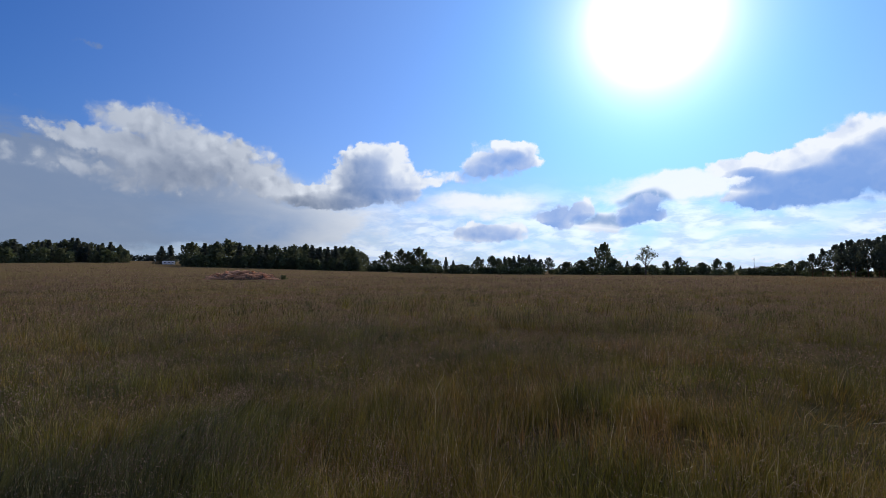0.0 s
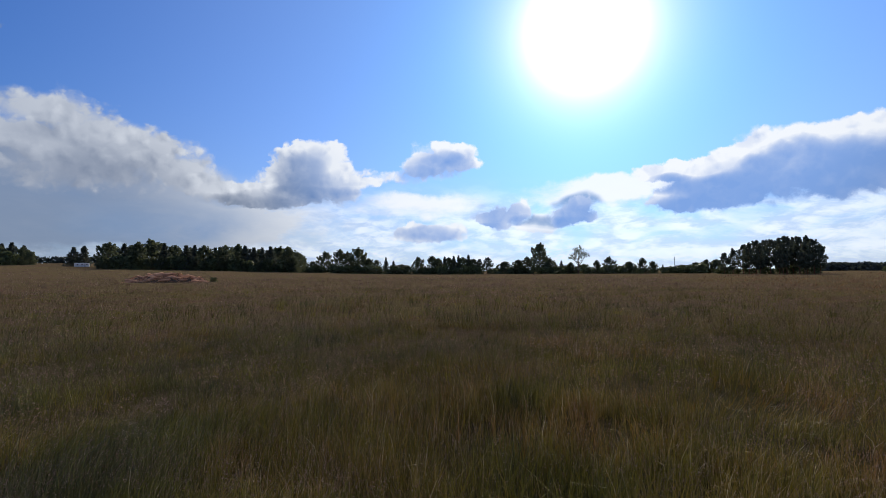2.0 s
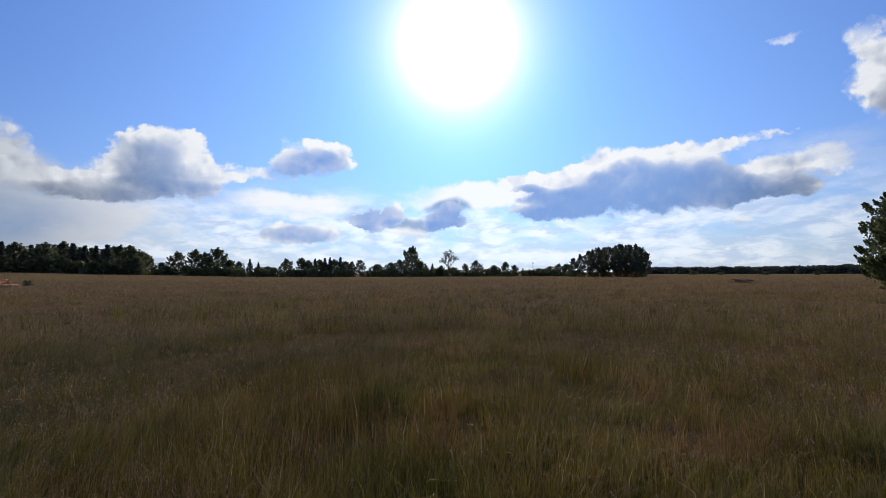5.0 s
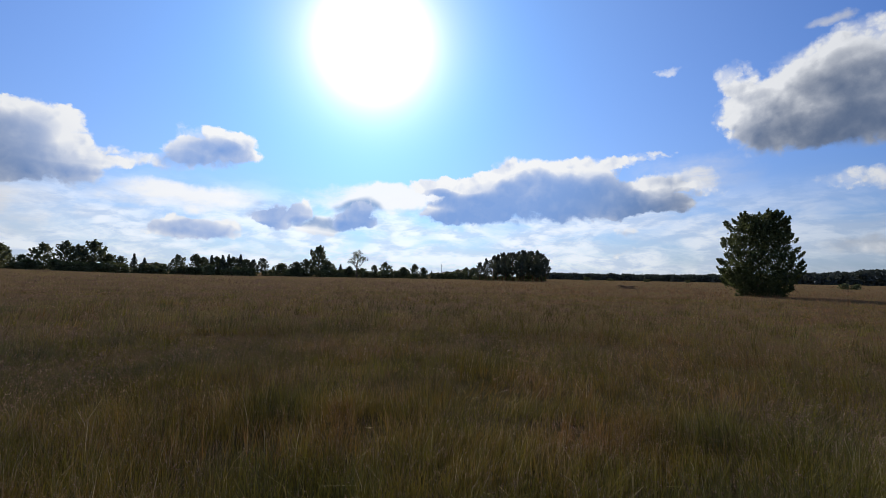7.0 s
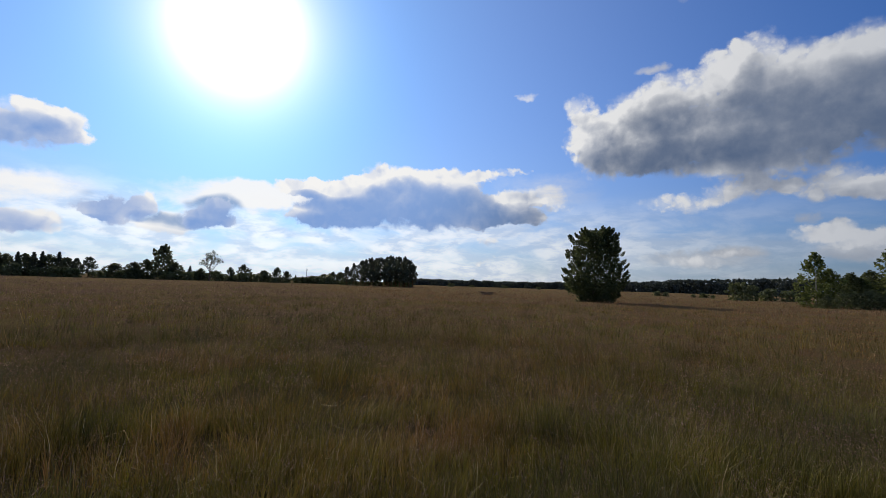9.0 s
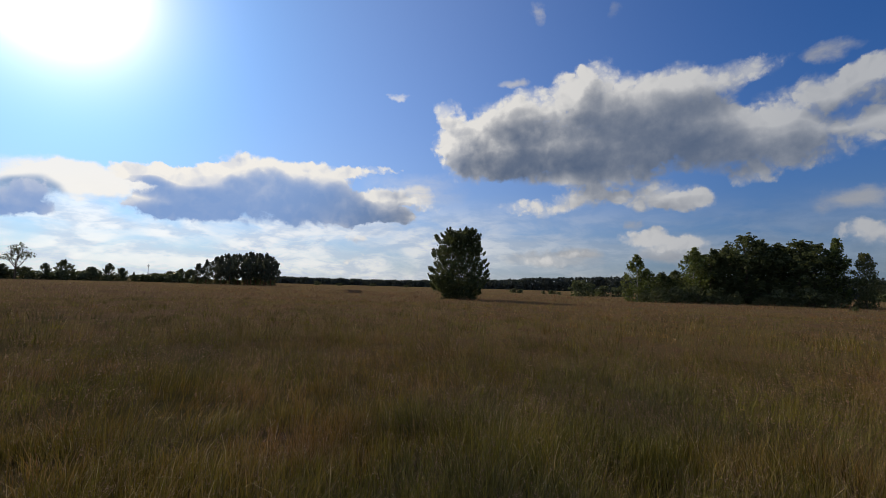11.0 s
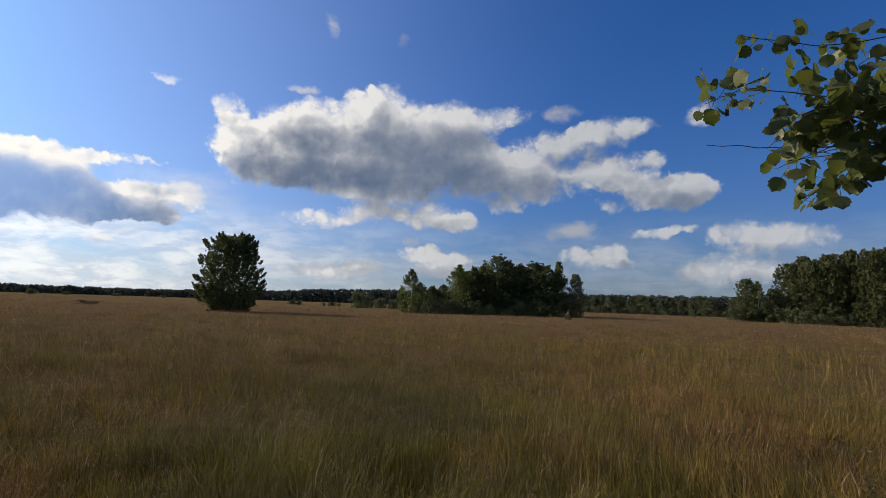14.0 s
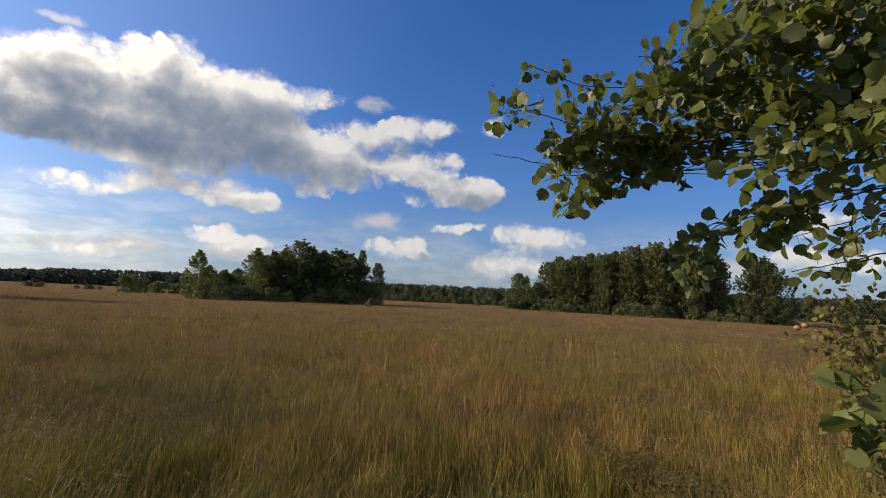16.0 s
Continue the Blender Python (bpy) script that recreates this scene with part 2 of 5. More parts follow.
def build_sky():
    world = bpy.data.worlds.new("sky")
    scene.world, world.use_nodes = world, True
    tree = world.node_tree
    tree.nodes.clear()
    k = Nodes(tree)
    way = k.add("ShaderNodeTexCoord").outputs["Generated"]
    xyz = k.add("ShaderNodeSeparateXYZ")
    k.put(xyz.inputs[0], way)
    sky = k.add("ShaderNodeTexSky")
    sky.sky_type = "NISHITA"
    sky.sun_disc, sky.sun_elevation, sky.sun_rotation = False, radians(SUN_EL), radians(SUN_AZ)
    sky.air_density, sky.dust_density, sky.ozone_density = 1.0, 0.6, 2.5
    blue = k.vec("MULTIPLY", sky.outputs[0], (0.0088, 0.0598, 0.136))
    # azimuth and elevation in degrees, bent by noise so that outlines billow
    bend = k.vec("SUBTRACT", k.noise(way, 14.0, 8.0, 0.6, 1), (0.5, 0.5, 0.5))
    bent = k.add("ShaderNodeSeparateXYZ")
    k.put(bent.inputs[0], bend)
    az = k.math("MULTIPLY", k.math("ARCTAN2", xyz.outputs[0], xyz.outputs[1]), 57.2958)
    el = k.math("MULTIPLY", k.math("ARCSINE", xyz.outputs[2]), 57.2958)
    azw = k.math("MULTIPLY_ADD", bent.outputs[0], 6.0, az)
    elw = k.math("MULTIPLY_ADD", bent.outputs[1], 3.2, el)

    def thickness(x, y, puffs, grow):
        """How thick the given puffs are at that azimuth and elevation."""
        puffs = puffs + [(0.0, -60.0, 1.0, 1.0, 0.0)] * (-len(puffs) % 3)
        x3, y3, total = k.add("ShaderNodeCombineXYZ"), k.add("ShaderNodeCombineXYZ"), None
        for s in range(3):
            k.put(x3.inputs[s], x)
            k.put(y3.inputs[s], y)
        for i in range(0, len(puffs), 3):
            a, e, w, h, m = zip(*puffs[i:i + 3])
            u = k.vec("MULTIPLY_ADD", x3.outputs[0], [1.0 / (grow * v) for v in w], [-c / (grow * v) for c, v in zip(a, w)])
            v = k.vec("MULTIPLY_ADD", y3.outputs[0], [1.0 / (grow * q) for q in h], [-c / (grow * q) for c, q in zip(e, h)])
            q = k.vec("MULTIPLY_ADD", u, u, k.vec("MULTIPLY", v, v))
            d = k.vec("DOT_PRODUCT", k.vec("MAXIMUM", k.vec("SUBTRACT", (1.0, 1.0, 1.0), q), (0.0, 0.0, 0.0)), m)
            total = d if total is None else k.math("ADD", total, d)
        return total

    def lobes(scale, vector):
        """Round heads like those of a cauliflower: 1 in their middle, 0 in the creases."""
        n = k.add("ShaderNodeTexVoronoi")
        n.feature = "SMOOTH_F1"
        k.put(n.inputs["Vector"], vector)
        n.inputs["Scale"].default_value, n.inputs["Smoothness"].default_value = scale, 0.6
        n.inputs["Detail"].default_value, n.inputs["Roughness"].default_value = 1.5, 0.4
        return k.step(n.outputs["Distance"], 0.75, 0.1, smooth=False)

    sunward = toward(SUN_AZ, SUN_EL)
    near_sun = k.vec("DOT_PRODUCT", way, tuple(sunward))
    close = k.step(near_sun, 0.3, 0.97, smooth=False)
    swirl = k.vec("MULTIPLY_ADD", bend, (0.05, 0.05, 0.05), way)
    heads = lobes(34.0, swirl)
    heads_b = lobes(34.0, k.vec("ADD", swirl, tuple(sunward * 0.012)))
    buds = lobes(85.0, swirl)
    folds = k.step(k.noise(way, 9.0, 6.0, 0.6), 0.33, 0.67, smooth=False)
    relief = k.math("ADD", k.math("MULTIPLY_ADD", heads, 0.6, 0.3), k.math("MULTIPLY_ADD", buds, 0.25, k.math("MULTIPLY", folds, 0.45)))
    body = k.math("MULTIPLY", thickness(azw, elw, CLOUDS, 1.28), relief)
    # how much cloud lies between there and the sun
    soft = k.add("ShaderNodeSeparateXYZ")
    k.put(soft.inputs[0], k.vec("SUBTRACT", k.noise(way, 9.0, 3.0, 0.5, 1), (0.5, 0.5, 0.5)))
    azq = k.math("MULTIPLY_ADD", soft.outputs[0], 5.5, az)
    elq = k.math("MULTIPLY_ADD", soft.outputs[1], 3.0, el)
    aslant = k.step(k.math("SUBTRACT", az, SUN_AZ), -30.0, 30.0, 1.2, -1.2, False)
    between = thickness(k.math("ADD", azq, aslant), k.math("ADD", elq, k.step(close, 0.3, 0.8, 2.1, 1.3)), CLOUDS, 1.28)
    between = k.math("MAXIMUM", k.math("SUBTRACT", k.math("MULTIPLY", between, k.math("MULTIPLY_ADD", folds, 0.7, 0.65)), k.step(close, 0.3, 0.8, 0.75, 0.58)), 0.0)
    # the cloud to the north-west is a thin, pale sheet
    sheet = k.step(az, -22.0, -8.0, 0.5, 1.0)
    between = k.math("MULTIPLY", between, k.step(az, -6.0, 12.0, 0.42, 1.0))
    cover = k.step(body, 0.18, k.math("ADD", k.step(folds, 0.0, 1.0, 0.36, 0.74), k.step(close, 0.3, 0.8, 0.26, 0.0)))
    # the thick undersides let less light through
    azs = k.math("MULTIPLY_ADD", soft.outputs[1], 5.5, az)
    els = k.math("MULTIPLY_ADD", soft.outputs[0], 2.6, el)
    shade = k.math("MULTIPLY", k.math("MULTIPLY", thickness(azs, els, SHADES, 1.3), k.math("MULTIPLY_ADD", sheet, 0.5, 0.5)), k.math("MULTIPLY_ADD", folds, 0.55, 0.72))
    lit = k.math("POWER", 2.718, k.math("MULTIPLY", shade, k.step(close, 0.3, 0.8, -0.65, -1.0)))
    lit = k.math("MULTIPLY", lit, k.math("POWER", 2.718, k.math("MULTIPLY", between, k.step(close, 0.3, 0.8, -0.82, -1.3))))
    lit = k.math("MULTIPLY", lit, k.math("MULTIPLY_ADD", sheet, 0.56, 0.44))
    crease = k.math("MULTIPLY", k.math("SUBTRACT", heads, heads_b), k.step(close, 0.3, 0.8, 0.2, 0.4))
    grain = k.math("MULTIPLY", k.math("SUBTRACT", k.noise(way, 10.0, 4.0, 0.5), 0.5), 0.36)
    lit = k.math("ADD", lit, k.math("MULTIPLY", k.math("ADD", crease, grain), k.step(lit, 0.0, 0.8, 0.25, 1.0)), clamp=True)
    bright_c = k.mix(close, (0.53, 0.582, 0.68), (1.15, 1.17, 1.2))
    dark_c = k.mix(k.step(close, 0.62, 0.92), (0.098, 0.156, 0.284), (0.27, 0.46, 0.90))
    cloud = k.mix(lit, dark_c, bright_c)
    # torn veils
    veil = k.math("MULTIPLY", thickness(azw, elw, VEILS, 1.3), k.step(k.noise(k.vec("MULTIPLY", way, (1.0, 1.0, 3.0)), 9.0, 7.0, 0.62), 0.25, 0.65, 0.25, 1.25, False))
    veil = k.step(veil, 0.0, 0.65, 0.0, 0.88)
    # thin white streaks and haze low over the land
    flat = k.add("ShaderNodeCombineXYZ")
    k.put(flat.inputs[0], k.math("MULTIPLY", az, 0.085))
    k.put(flat.inputs[1], k.math("MULTIPLY", el, 0.24))
    streak = k.step(k.noise(flat.outputs[0], 1.5, 5.0, 0.55, 0, 0.5), 0.27, 0.6)
    low = k.math("MULTIPLY", k.step(el, 11.5, 5.0), k.step(el, -1.0, 1.5))
    streak = k.math("MULTIPLY", k.math("MULTIPLY", streak, low), k.step(close, 0.1, 0.8, 0.28, 0.75))
    haze_c = k.mix(close, (0.205, 0.255, 0.345), (0.66, 0.715, 0.81))
    haze = k.math("MULTIPLY", k.math("POWER", 2.718, k.math("MULTIPLY", k.math("MAXIMUM", el, 0.0), -0.1)), 0.93)
    out = k.mix(haze, blue, haze_c)
    lower = k.noise(flat.outputs[0], 3.4, 6.0, 0.6, 0, 0.3)
    out = k.mix(streak, out, k.mix(k.step(lower, 0.38, 0.6, 0.75, 0.0), bright_c, k.mix(close, (0.33, 0.37, 0.45), (0.42, 0.58, 0.88))))
    # the bright sky round the sun
    angle = k.math("MULTIPLY", k.math("ARCCOSINE", k.math("MINIMUM", near_sun, 0.99999)), 57.2958)

    def bell(width, power, gain):
        x = k.math("POWER", k.math("DIVIDE", angle, width), power)
        return k.math("MULTIPLY", k.math("POWER", 2.718, k.math("MULTIPLY", x, -1.0)), gain)

    glow = k.math("ADD", bell(2.7, 1.3, 6.0), bell(8.2, 2.0, 0.6))
    wide = bell(45.0, 2.4, 0.26)
    glow_c = k.add("ShaderNodeCombineXYZ")
    k.put(glow_c.inputs[0], k.math("MULTIPLY_ADD", wide, 0.9, k.math("MULTIPLY", glow, 1.5)))
    k.put(glow_c.inputs[1], k.math("ADD", glow, wide))
    k.put(glow_c.inputs[2], k.math("MULTIPLY_ADD", wide, 1.15, glow))
    out = k.vec("ADD", out, glow_c.outputs[0])
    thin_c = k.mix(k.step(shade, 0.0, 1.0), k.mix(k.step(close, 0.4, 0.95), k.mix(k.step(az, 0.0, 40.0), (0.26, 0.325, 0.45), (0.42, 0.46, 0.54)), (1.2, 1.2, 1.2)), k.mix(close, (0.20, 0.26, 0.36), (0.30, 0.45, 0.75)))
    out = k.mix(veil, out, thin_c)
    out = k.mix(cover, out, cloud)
    # broken cloud goes on unseen overhead and behind, made brighter to fill shaded sides
    aside_v = k.math("ABSOLUTE", k.math("SUBTRACT", az, 57.0))
    beyond = k.math("MAXIMUM", k.step(el, 37.0, 50.0), k.step(aside_v, 114.0, 128.0))
    fill_cloud = k.math("MULTIPLY", k.step(k.noise(way, 4.2, 6.0, 0.6), 0.44, 0.6), k.math("MULTIPLY", beyond, k.step(el, 0.0, 4.0)))
    out = k.mix(k.math("MULTIPLY", fill_cloud, 0.9), out, k.mix(close, (1.0, 0.99, 0.97), (0.95, 0.95, 0.96)))
    shell = k.add("ShaderNodeBackground")
    k.put(shell.inputs[0], out)
    shell.inputs[1].default_value = 1.0
    end = k.add("ShaderNodeOutputWorld")
    k.put(end.inputs[0], shell.outputs[0])
    world.cycles.sampling_method, world.cycles.sample_map_resolution = "MANUAL", 512


build_sky()


# ---- materials ----
def material(name):
    m = bpy.data.materials.new(name)
    m.use_nodes = True
    m.node_tree.nodes.clear()
    return m, Nodes(m.node_tree)


def finish(m, k, shader):
    end = k.add("ShaderNodeOutputMaterial")
    k.put(end.inputs[0], shader)
    return m


def principled(k, color, rough=0.7, normal=None, metal=0.0, gloss=0.3):
    n = k.add("ShaderNodeBsdfPrincipled")
    k.put(n.inputs["Base Color"], color)
    k.put(n.inputs["Roughness"], rough)
    n.inputs["Metallic"].default_value, n.inputs["Specular IOR Level"].default_value = metal, gloss
    if normal is not None:
        k.put(n.inputs["Normal"], normal)
    return n.outputs[0]


def bumped(k, height, strength=0.5, distance=0.02):
    n = k.add("ShaderNodeBump")
    n.inputs["Strength"].default_value, n.inputs["Distance"].default_value = strength, distance
    k.put(n.inputs["Height"], height)
    return n.outputs[0]


def surface(name, dark, light, scale=6.0, rough=0.75, relief=0.4, metal=0.0, gloss=0.3):
    """A plain material with stains at one scale and grain at another."""
    m, k = material(name)
    place = k.add("ShaderNodeTexCoord").outputs["Object"]
    stains = k.noise(place, scale, 5.0, 0.6)
    grain = k.noise(place, scale * 9.0, 4.0, 0.6)
    f = k.math("ADD", k.math("MULTIPLY", stains, 0.65), k.math("MULTIPLY", grain, 0.35))
    color = k.mix(k.step(f, 0.3, 0.7), dark, light)
    return finish(m, k, principled(k, color, rough, bumped(k, grain, relief), metal, gloss))


def leafy(name, dark, light, shine, rough=0.5, share=0.35, gloss=0.35):
    """Leaves that let some light through; each leaf differs a little."""
    m, k = material(name)
    geo = k.add("ShaderNodeNewGeometry")
    place = geo.outputs["Position"]
    chance = k.math("FRACT", k.math("ADD", geo.outputs["Random Per Island"], k.add("ShaderNodeObjectInfo").outputs["Random"]))
    patch = k.noise(place, 0.7, 3.0, 0.5)
    f = k.math("ADD", k.math("MULTIPLY", chance, 0.6), k.math("MULTIPLY", patch, 0.5))
    color = k.mix(k.step(f, 0.15, 0.95, smooth=False), dark, light)
    thin = k.add("ShaderNodeBsdfTranslucent")
    k.put(thin.inputs[0], k.mix(0.5, color, shine))
    both = k.add("ShaderNodeMixShader")
    both.inputs[0].default_value = share
    k.put(both.inputs[1], principled(k, color, rough, None, 0.0, gloss))
    k.put(both.inputs[2], thin.outputs[0])
    return finish(m, k, both.outputs[0])


def meadow_color(k, place):
    """Straw, olive and rust patches of the meadow, some metres across."""
    wide = k.noise(place, 0.08, 3.0, 0.5)
    patch = k.noise(place, 0.8, 5.0, 0.65)
    fine = k.noise(place, 2.3, 3.0, 0.6)
    green = k.step(k.math("ADD", k.math("MULTIPLY", patch, 0.75), k.math("MULTIPLY", wide, 0.5)), 0.55, 0.70)
    rust = k.step(k.math("ADD", k.math("MULTIPLY", wide, 0.5), k.math("ADD", k.math("MULTIPLY", fine, 0.25), k.math("MULTIPLY", k.noise(k.vec("ADD", place, (31.0, 7.0, 0.0)), 0.3, 3.0, 0.5), 0.35))), 0.47, 0.62)
    return green, rust


def ramp(k, value, stops):
    """A colour ramp from a list of (position, colour)."""
    n = k.add("ShaderNodeValToRGB")
    k.put(n.inputs[0], value)
    e = n.color_ramp.elements
    e[0].position, e[0].color = stops[0][0], (*stops[0][1], 1.0)
    e[1].position, e[1].color = stops[-1][0], (*stops[-1][1], 1.0)
    for at_x, c in stops[1:-1]:
        new_e = e.new(at_x)
        new_e.color = (*c, 1.0)
    return n.outputs[0]


def grass_blade():
    """Blades: the tussock's kind lies in U, the way up the blade in V."""
    m, k = material("grass_blade")
    geo = k.add("ShaderNodeNewGeometry")
    uv = k.add("ShaderNodeSeparateXYZ")
    k.put(uv.inputs[0], k.add("ShaderNodeUVMap").outputs[0])
    kind, up = uv.outputs[0], uv.outputs[1]
    tone = k.add("ShaderNodeAttribute")
    tone.attribute_name = "tone"
    chance = geo.outputs["Random Per Island"]
    leaf = ramp(k, kind, [(0.0, (0.078, 0.084, 0.044)), (0.25, (0.110, 0.110, 0.026)), (0.45, (0.162, 0.144, 0.021)),
                          (0.70, (0.195, 0.140, 0.028)), (0.86, (0.215, 0.122, 0.028)), (1.0, (0.205, 0.108, 0.045))])
    leaf = k.mix(k.step(chance, 0.55, 0.05, 0.0, 0.65), leaf, (0.030, 0.032, 0.014))
    dry = k.step(k.math("ADD", k.math("MULTIPLY", chance, 0.75), k.math("ADD", k.math("MULTIPLY", up, 0.3), k.math("MULTIPLY", kind, 0.3))), 0.90, 1.22)
    straw = k.mix(kind, (0.26, 0.215, 0.12), (0.31, 0.20, 0.095))
    straw = k.mix(k.step(chance, 0.93, 0.97, 0.0, 0.7), straw, (0.52, 0.45, 0.30))
    color = k.vec("SCALE", k.mix(dry, leaf, straw))
    k.put(color.node.inputs["Scale"], k.step(tone.outputs["Fac"], 0.0, 1.0, 0.5, 1.5, False))
    thin = k.add("ShaderNodeBsdfTranslucent")
    k.put(thin.inputs[0], color)
    both = k.add("ShaderNodeMixShader")
    both.inputs[0].default_value = 0.16
    k.put(both.inputs[1], principled(k, color, 0.6, None, 0.0, 0.16))
    k.put(both.inputs[2], thin.outputs[0])
    return finish(m, k, both.outputs[0])


def grass_seed():
    """Seed heads: mauve-brown where the bent grass is young, buff and rust where it is ripe."""
    m, k = material("grass_seed")
    geo = k.add("ShaderNodeNewGeometry")
    uv = k.add("ShaderNodeSeparateXYZ")
    k.put(uv.inputs[0], k.add("ShaderNodeUVMap").outputs[0])
    chance = geo.outputs["Random Per Island"]
    color = ramp(k, uv.outputs[0], [(0.0, (0.215, 0.146, 0.125)), (0.35, (0.235, 0.152, 0.115)), (0.65, (0.262, 0.155, 0.095)), (1.0, (0.285, 0.150, 0.052))])
    color = k.mix(k.step(chance, 0.62, 0.15, 0.0, 0.6), color, (0.120, 0.082, 0.060))
    color = k.mix(k.math("MULTIPLY", k.step(chance, 0.7, 0.95), 0.45), color, (0.42, 0.345, 0.27))
    tone = k.add("ShaderNodeAttribute")
    tone.attribute_name = "tone"
    color = k.vec("SCALE", color)
    k.put(color.node.inputs["Scale"], k.step(tone.outputs["Fac"], 0.0, 1.0, 0.45, 1.55, False))
    thin = k.add("ShaderNodeBsdfTranslucent")
    k.put(thin.inputs[0], color)
    both = k.add("ShaderNodeMixShader")
    both.inputs[0].default_value = 0.25
    k.put(both.inputs[1], principled(k, color, 0.85, None, 0.0, 0.03))
    k.put(both.inputs[2], thin.outputs[0])
    return finish(m, k, both.outputs[0])


def ground_material():
    m, k = material("meadow_ground")
    place = k.add("ShaderNodeNewGeometry").outputs["Position"]
    green, rust = meadow_color(k, place)
    tuft = k.noise(place, 5.0, 6.0, 0.7)
    stalk = k.noise(place, 26.0, 4.0, 0.7)
    color = k.mix(rust, (0.142, 0.099, 0.064), (0.140, 0.085, 0.057))
    color = k.mix(k.math("MULTIPLY", green, 0.6), color, (0.14, 0.13, 0.04))
    color = k.mix(k.step(tuft, 0.3, 0.75, 0.0, 0.45), color, (0.10, 0.08, 0.04))
    mottle = k.noise(place, 0.9, 5.0, 0.66)
    color = k.mix(k.step(mottle, 0.5, 0.36, 0.0, 0.55), color, (0.08, 0.07, 0.035))
    color = k.mix(k.step(stalk, 0.4, 0.7, 0.0, 0.4), color, (0.20, 0.145, 0.10))
    # near by, bare thatch and soil, painted dark for shade between stalks; farther off, the tops of the sward
    shaded_thatch = k.mix(stalk, (0.034, 0.034, 0.016), (0.12, 0.10, 0.05))
    color = k.mix(k.step(k.vec("LENGTH", place), 4.0, 20.0), shaded_thatch, color)
    height = k.math("ADD", tuft, k.math("MULTIPLY", stalk, 0.4))
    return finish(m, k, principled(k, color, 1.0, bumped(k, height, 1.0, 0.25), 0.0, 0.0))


M_BLADE, M_SEED, M_GROUND = grass_blade(), grass_seed(), ground_material()
M_BARK = surface("grey_bark", (0.05, 0.04, 0.03), (0.15, 0.12, 0.09), 3.0, 0.9, 0.8)
M_PINE_BARK = surface("pine_bark", (0.09, 0.05, 0.03), (0.22, 0.12, 0.07), 3.0, 0.9, 0.8)
M_BIRCH_BARK = surface("birch_bark", (0.10, 0.09, 0.08), (0.55, 0.53, 0.5), 5.0, 0.8, 0.5)
M_TWIG = surface("brown_twig", (0.06, 0.04, 0.025), (0.16, 0.11, 0.07), 30.0, 0.8, 0.5)
M_LEAF = leafy("broad_leaves", (0.058, 0.072, 0.046), (0.12, 0.134, 0.076), (0.15, 0.175, 0.09), 0.75, 0.46, 0.15)
M_EDGE = leafy("wood_edge_leaves", (0.066, 0.082, 0.040), (0.135, 0.148, 0.070), (0.16, 0.19, 0.07), 0.75, 0.45, 0.1)
M_DARK = leafy("dense_leaves", (0.032, 0.047, 0.024), (0.092, 0.112, 0.050), (0.13, 0.165, 0.06), 0.65, 0.4, 0.15)
M_NEEDLE = leafy("conifer_needles", (0.065, 0.078, 0.062), (0.11, 0.12, 0.095), (0.11, 0.13, 0.10), 0.8, 0.5, 0.1)
M_PINE = leafy("pine_needles", (0.06, 0.072, 0.056), (0.105, 0.12, 0.09), (0.11, 0.13, 0.09), 0.8, 0.46, 0.1)
M_BIRCH = leafy("birch_leaves", (0.075, 0.10, 0.035), (0.16, 0.19, 0.06), (0.2, 0.25, 0.05), 0.6, 0.3, 0.15)
M_BUSH = leafy("willow_leaves", (0.06, 0.075, 0.04), (0.13, 0.15, 0.075), (0.16, 0.2, 0.06), 0.6, 0.25, 0.15)
# the bluish grey is distance haze, put into the leaf colour
M_FAR_HAZED = leafy("hazed_far_wood_leaves", (0.042, 0.056, 0.056), (0.068, 0.082, 0.080), (0.08, 0.10, 0.05), 0.9, 0.2, 0.05)
M_ASPEN = leafy("aspen_leaves", (0.040, 0.054, 0.019), (0.130, 0.160, 0.056), (0.23, 0.29, 0.045), 0.45, 0.36, 0.30)
M_HAY = surface("old_hay", (0.34, 0.155, 0.085), (0.66, 0.38, 0.22), 2.0, 0.95, 0.8)
M_SOIL = surface("dark_heap", (0.06, 0.045, 0.03), (0.14, 0.10, 0.07), 3.0, 0.95, 0.8)
M_WHITE = surface("white_paint", (0.68, 0.68, 0.66), (0.82, 0.82, 0.80), 2.0, 0.5, 0.1)
M_ROOF = surface("pale_roof_sheet", (0.45, 0.46, 0.47), (0.62, 0.63, 0.64), 1.5, 0.45, 0.2)
M_WALL = surface("house_render", (0.30, 0.26, 0.21), (0.44, 0.38, 0.31), 1.5, 0.9, 0.3)
M_TILE = surface("dark_roof_tile", (0.10, 0.05, 0.04), (0.20, 0.10, 0.08), 2.0, 0.8, 0.5)
M_GLASS = surface("dark_window_glass", (0.02, 0.025, 0.03), (0.04, 0.045, 0.05), 1.0, 0.08, 0.0, 0.0, 0.6)
M_RUBBER = surface("tyre_rubber", (0.015, 0.015, 0.015), (0.03, 0.03, 0.03), 20.0, 0.8, 0.4)
M_STEEL = surface("galvanised_steel", (0.25, 0.26, 0.27), (0.42, 0.43, 0.44), 4.0, 0.45, 0.2, 0.8)


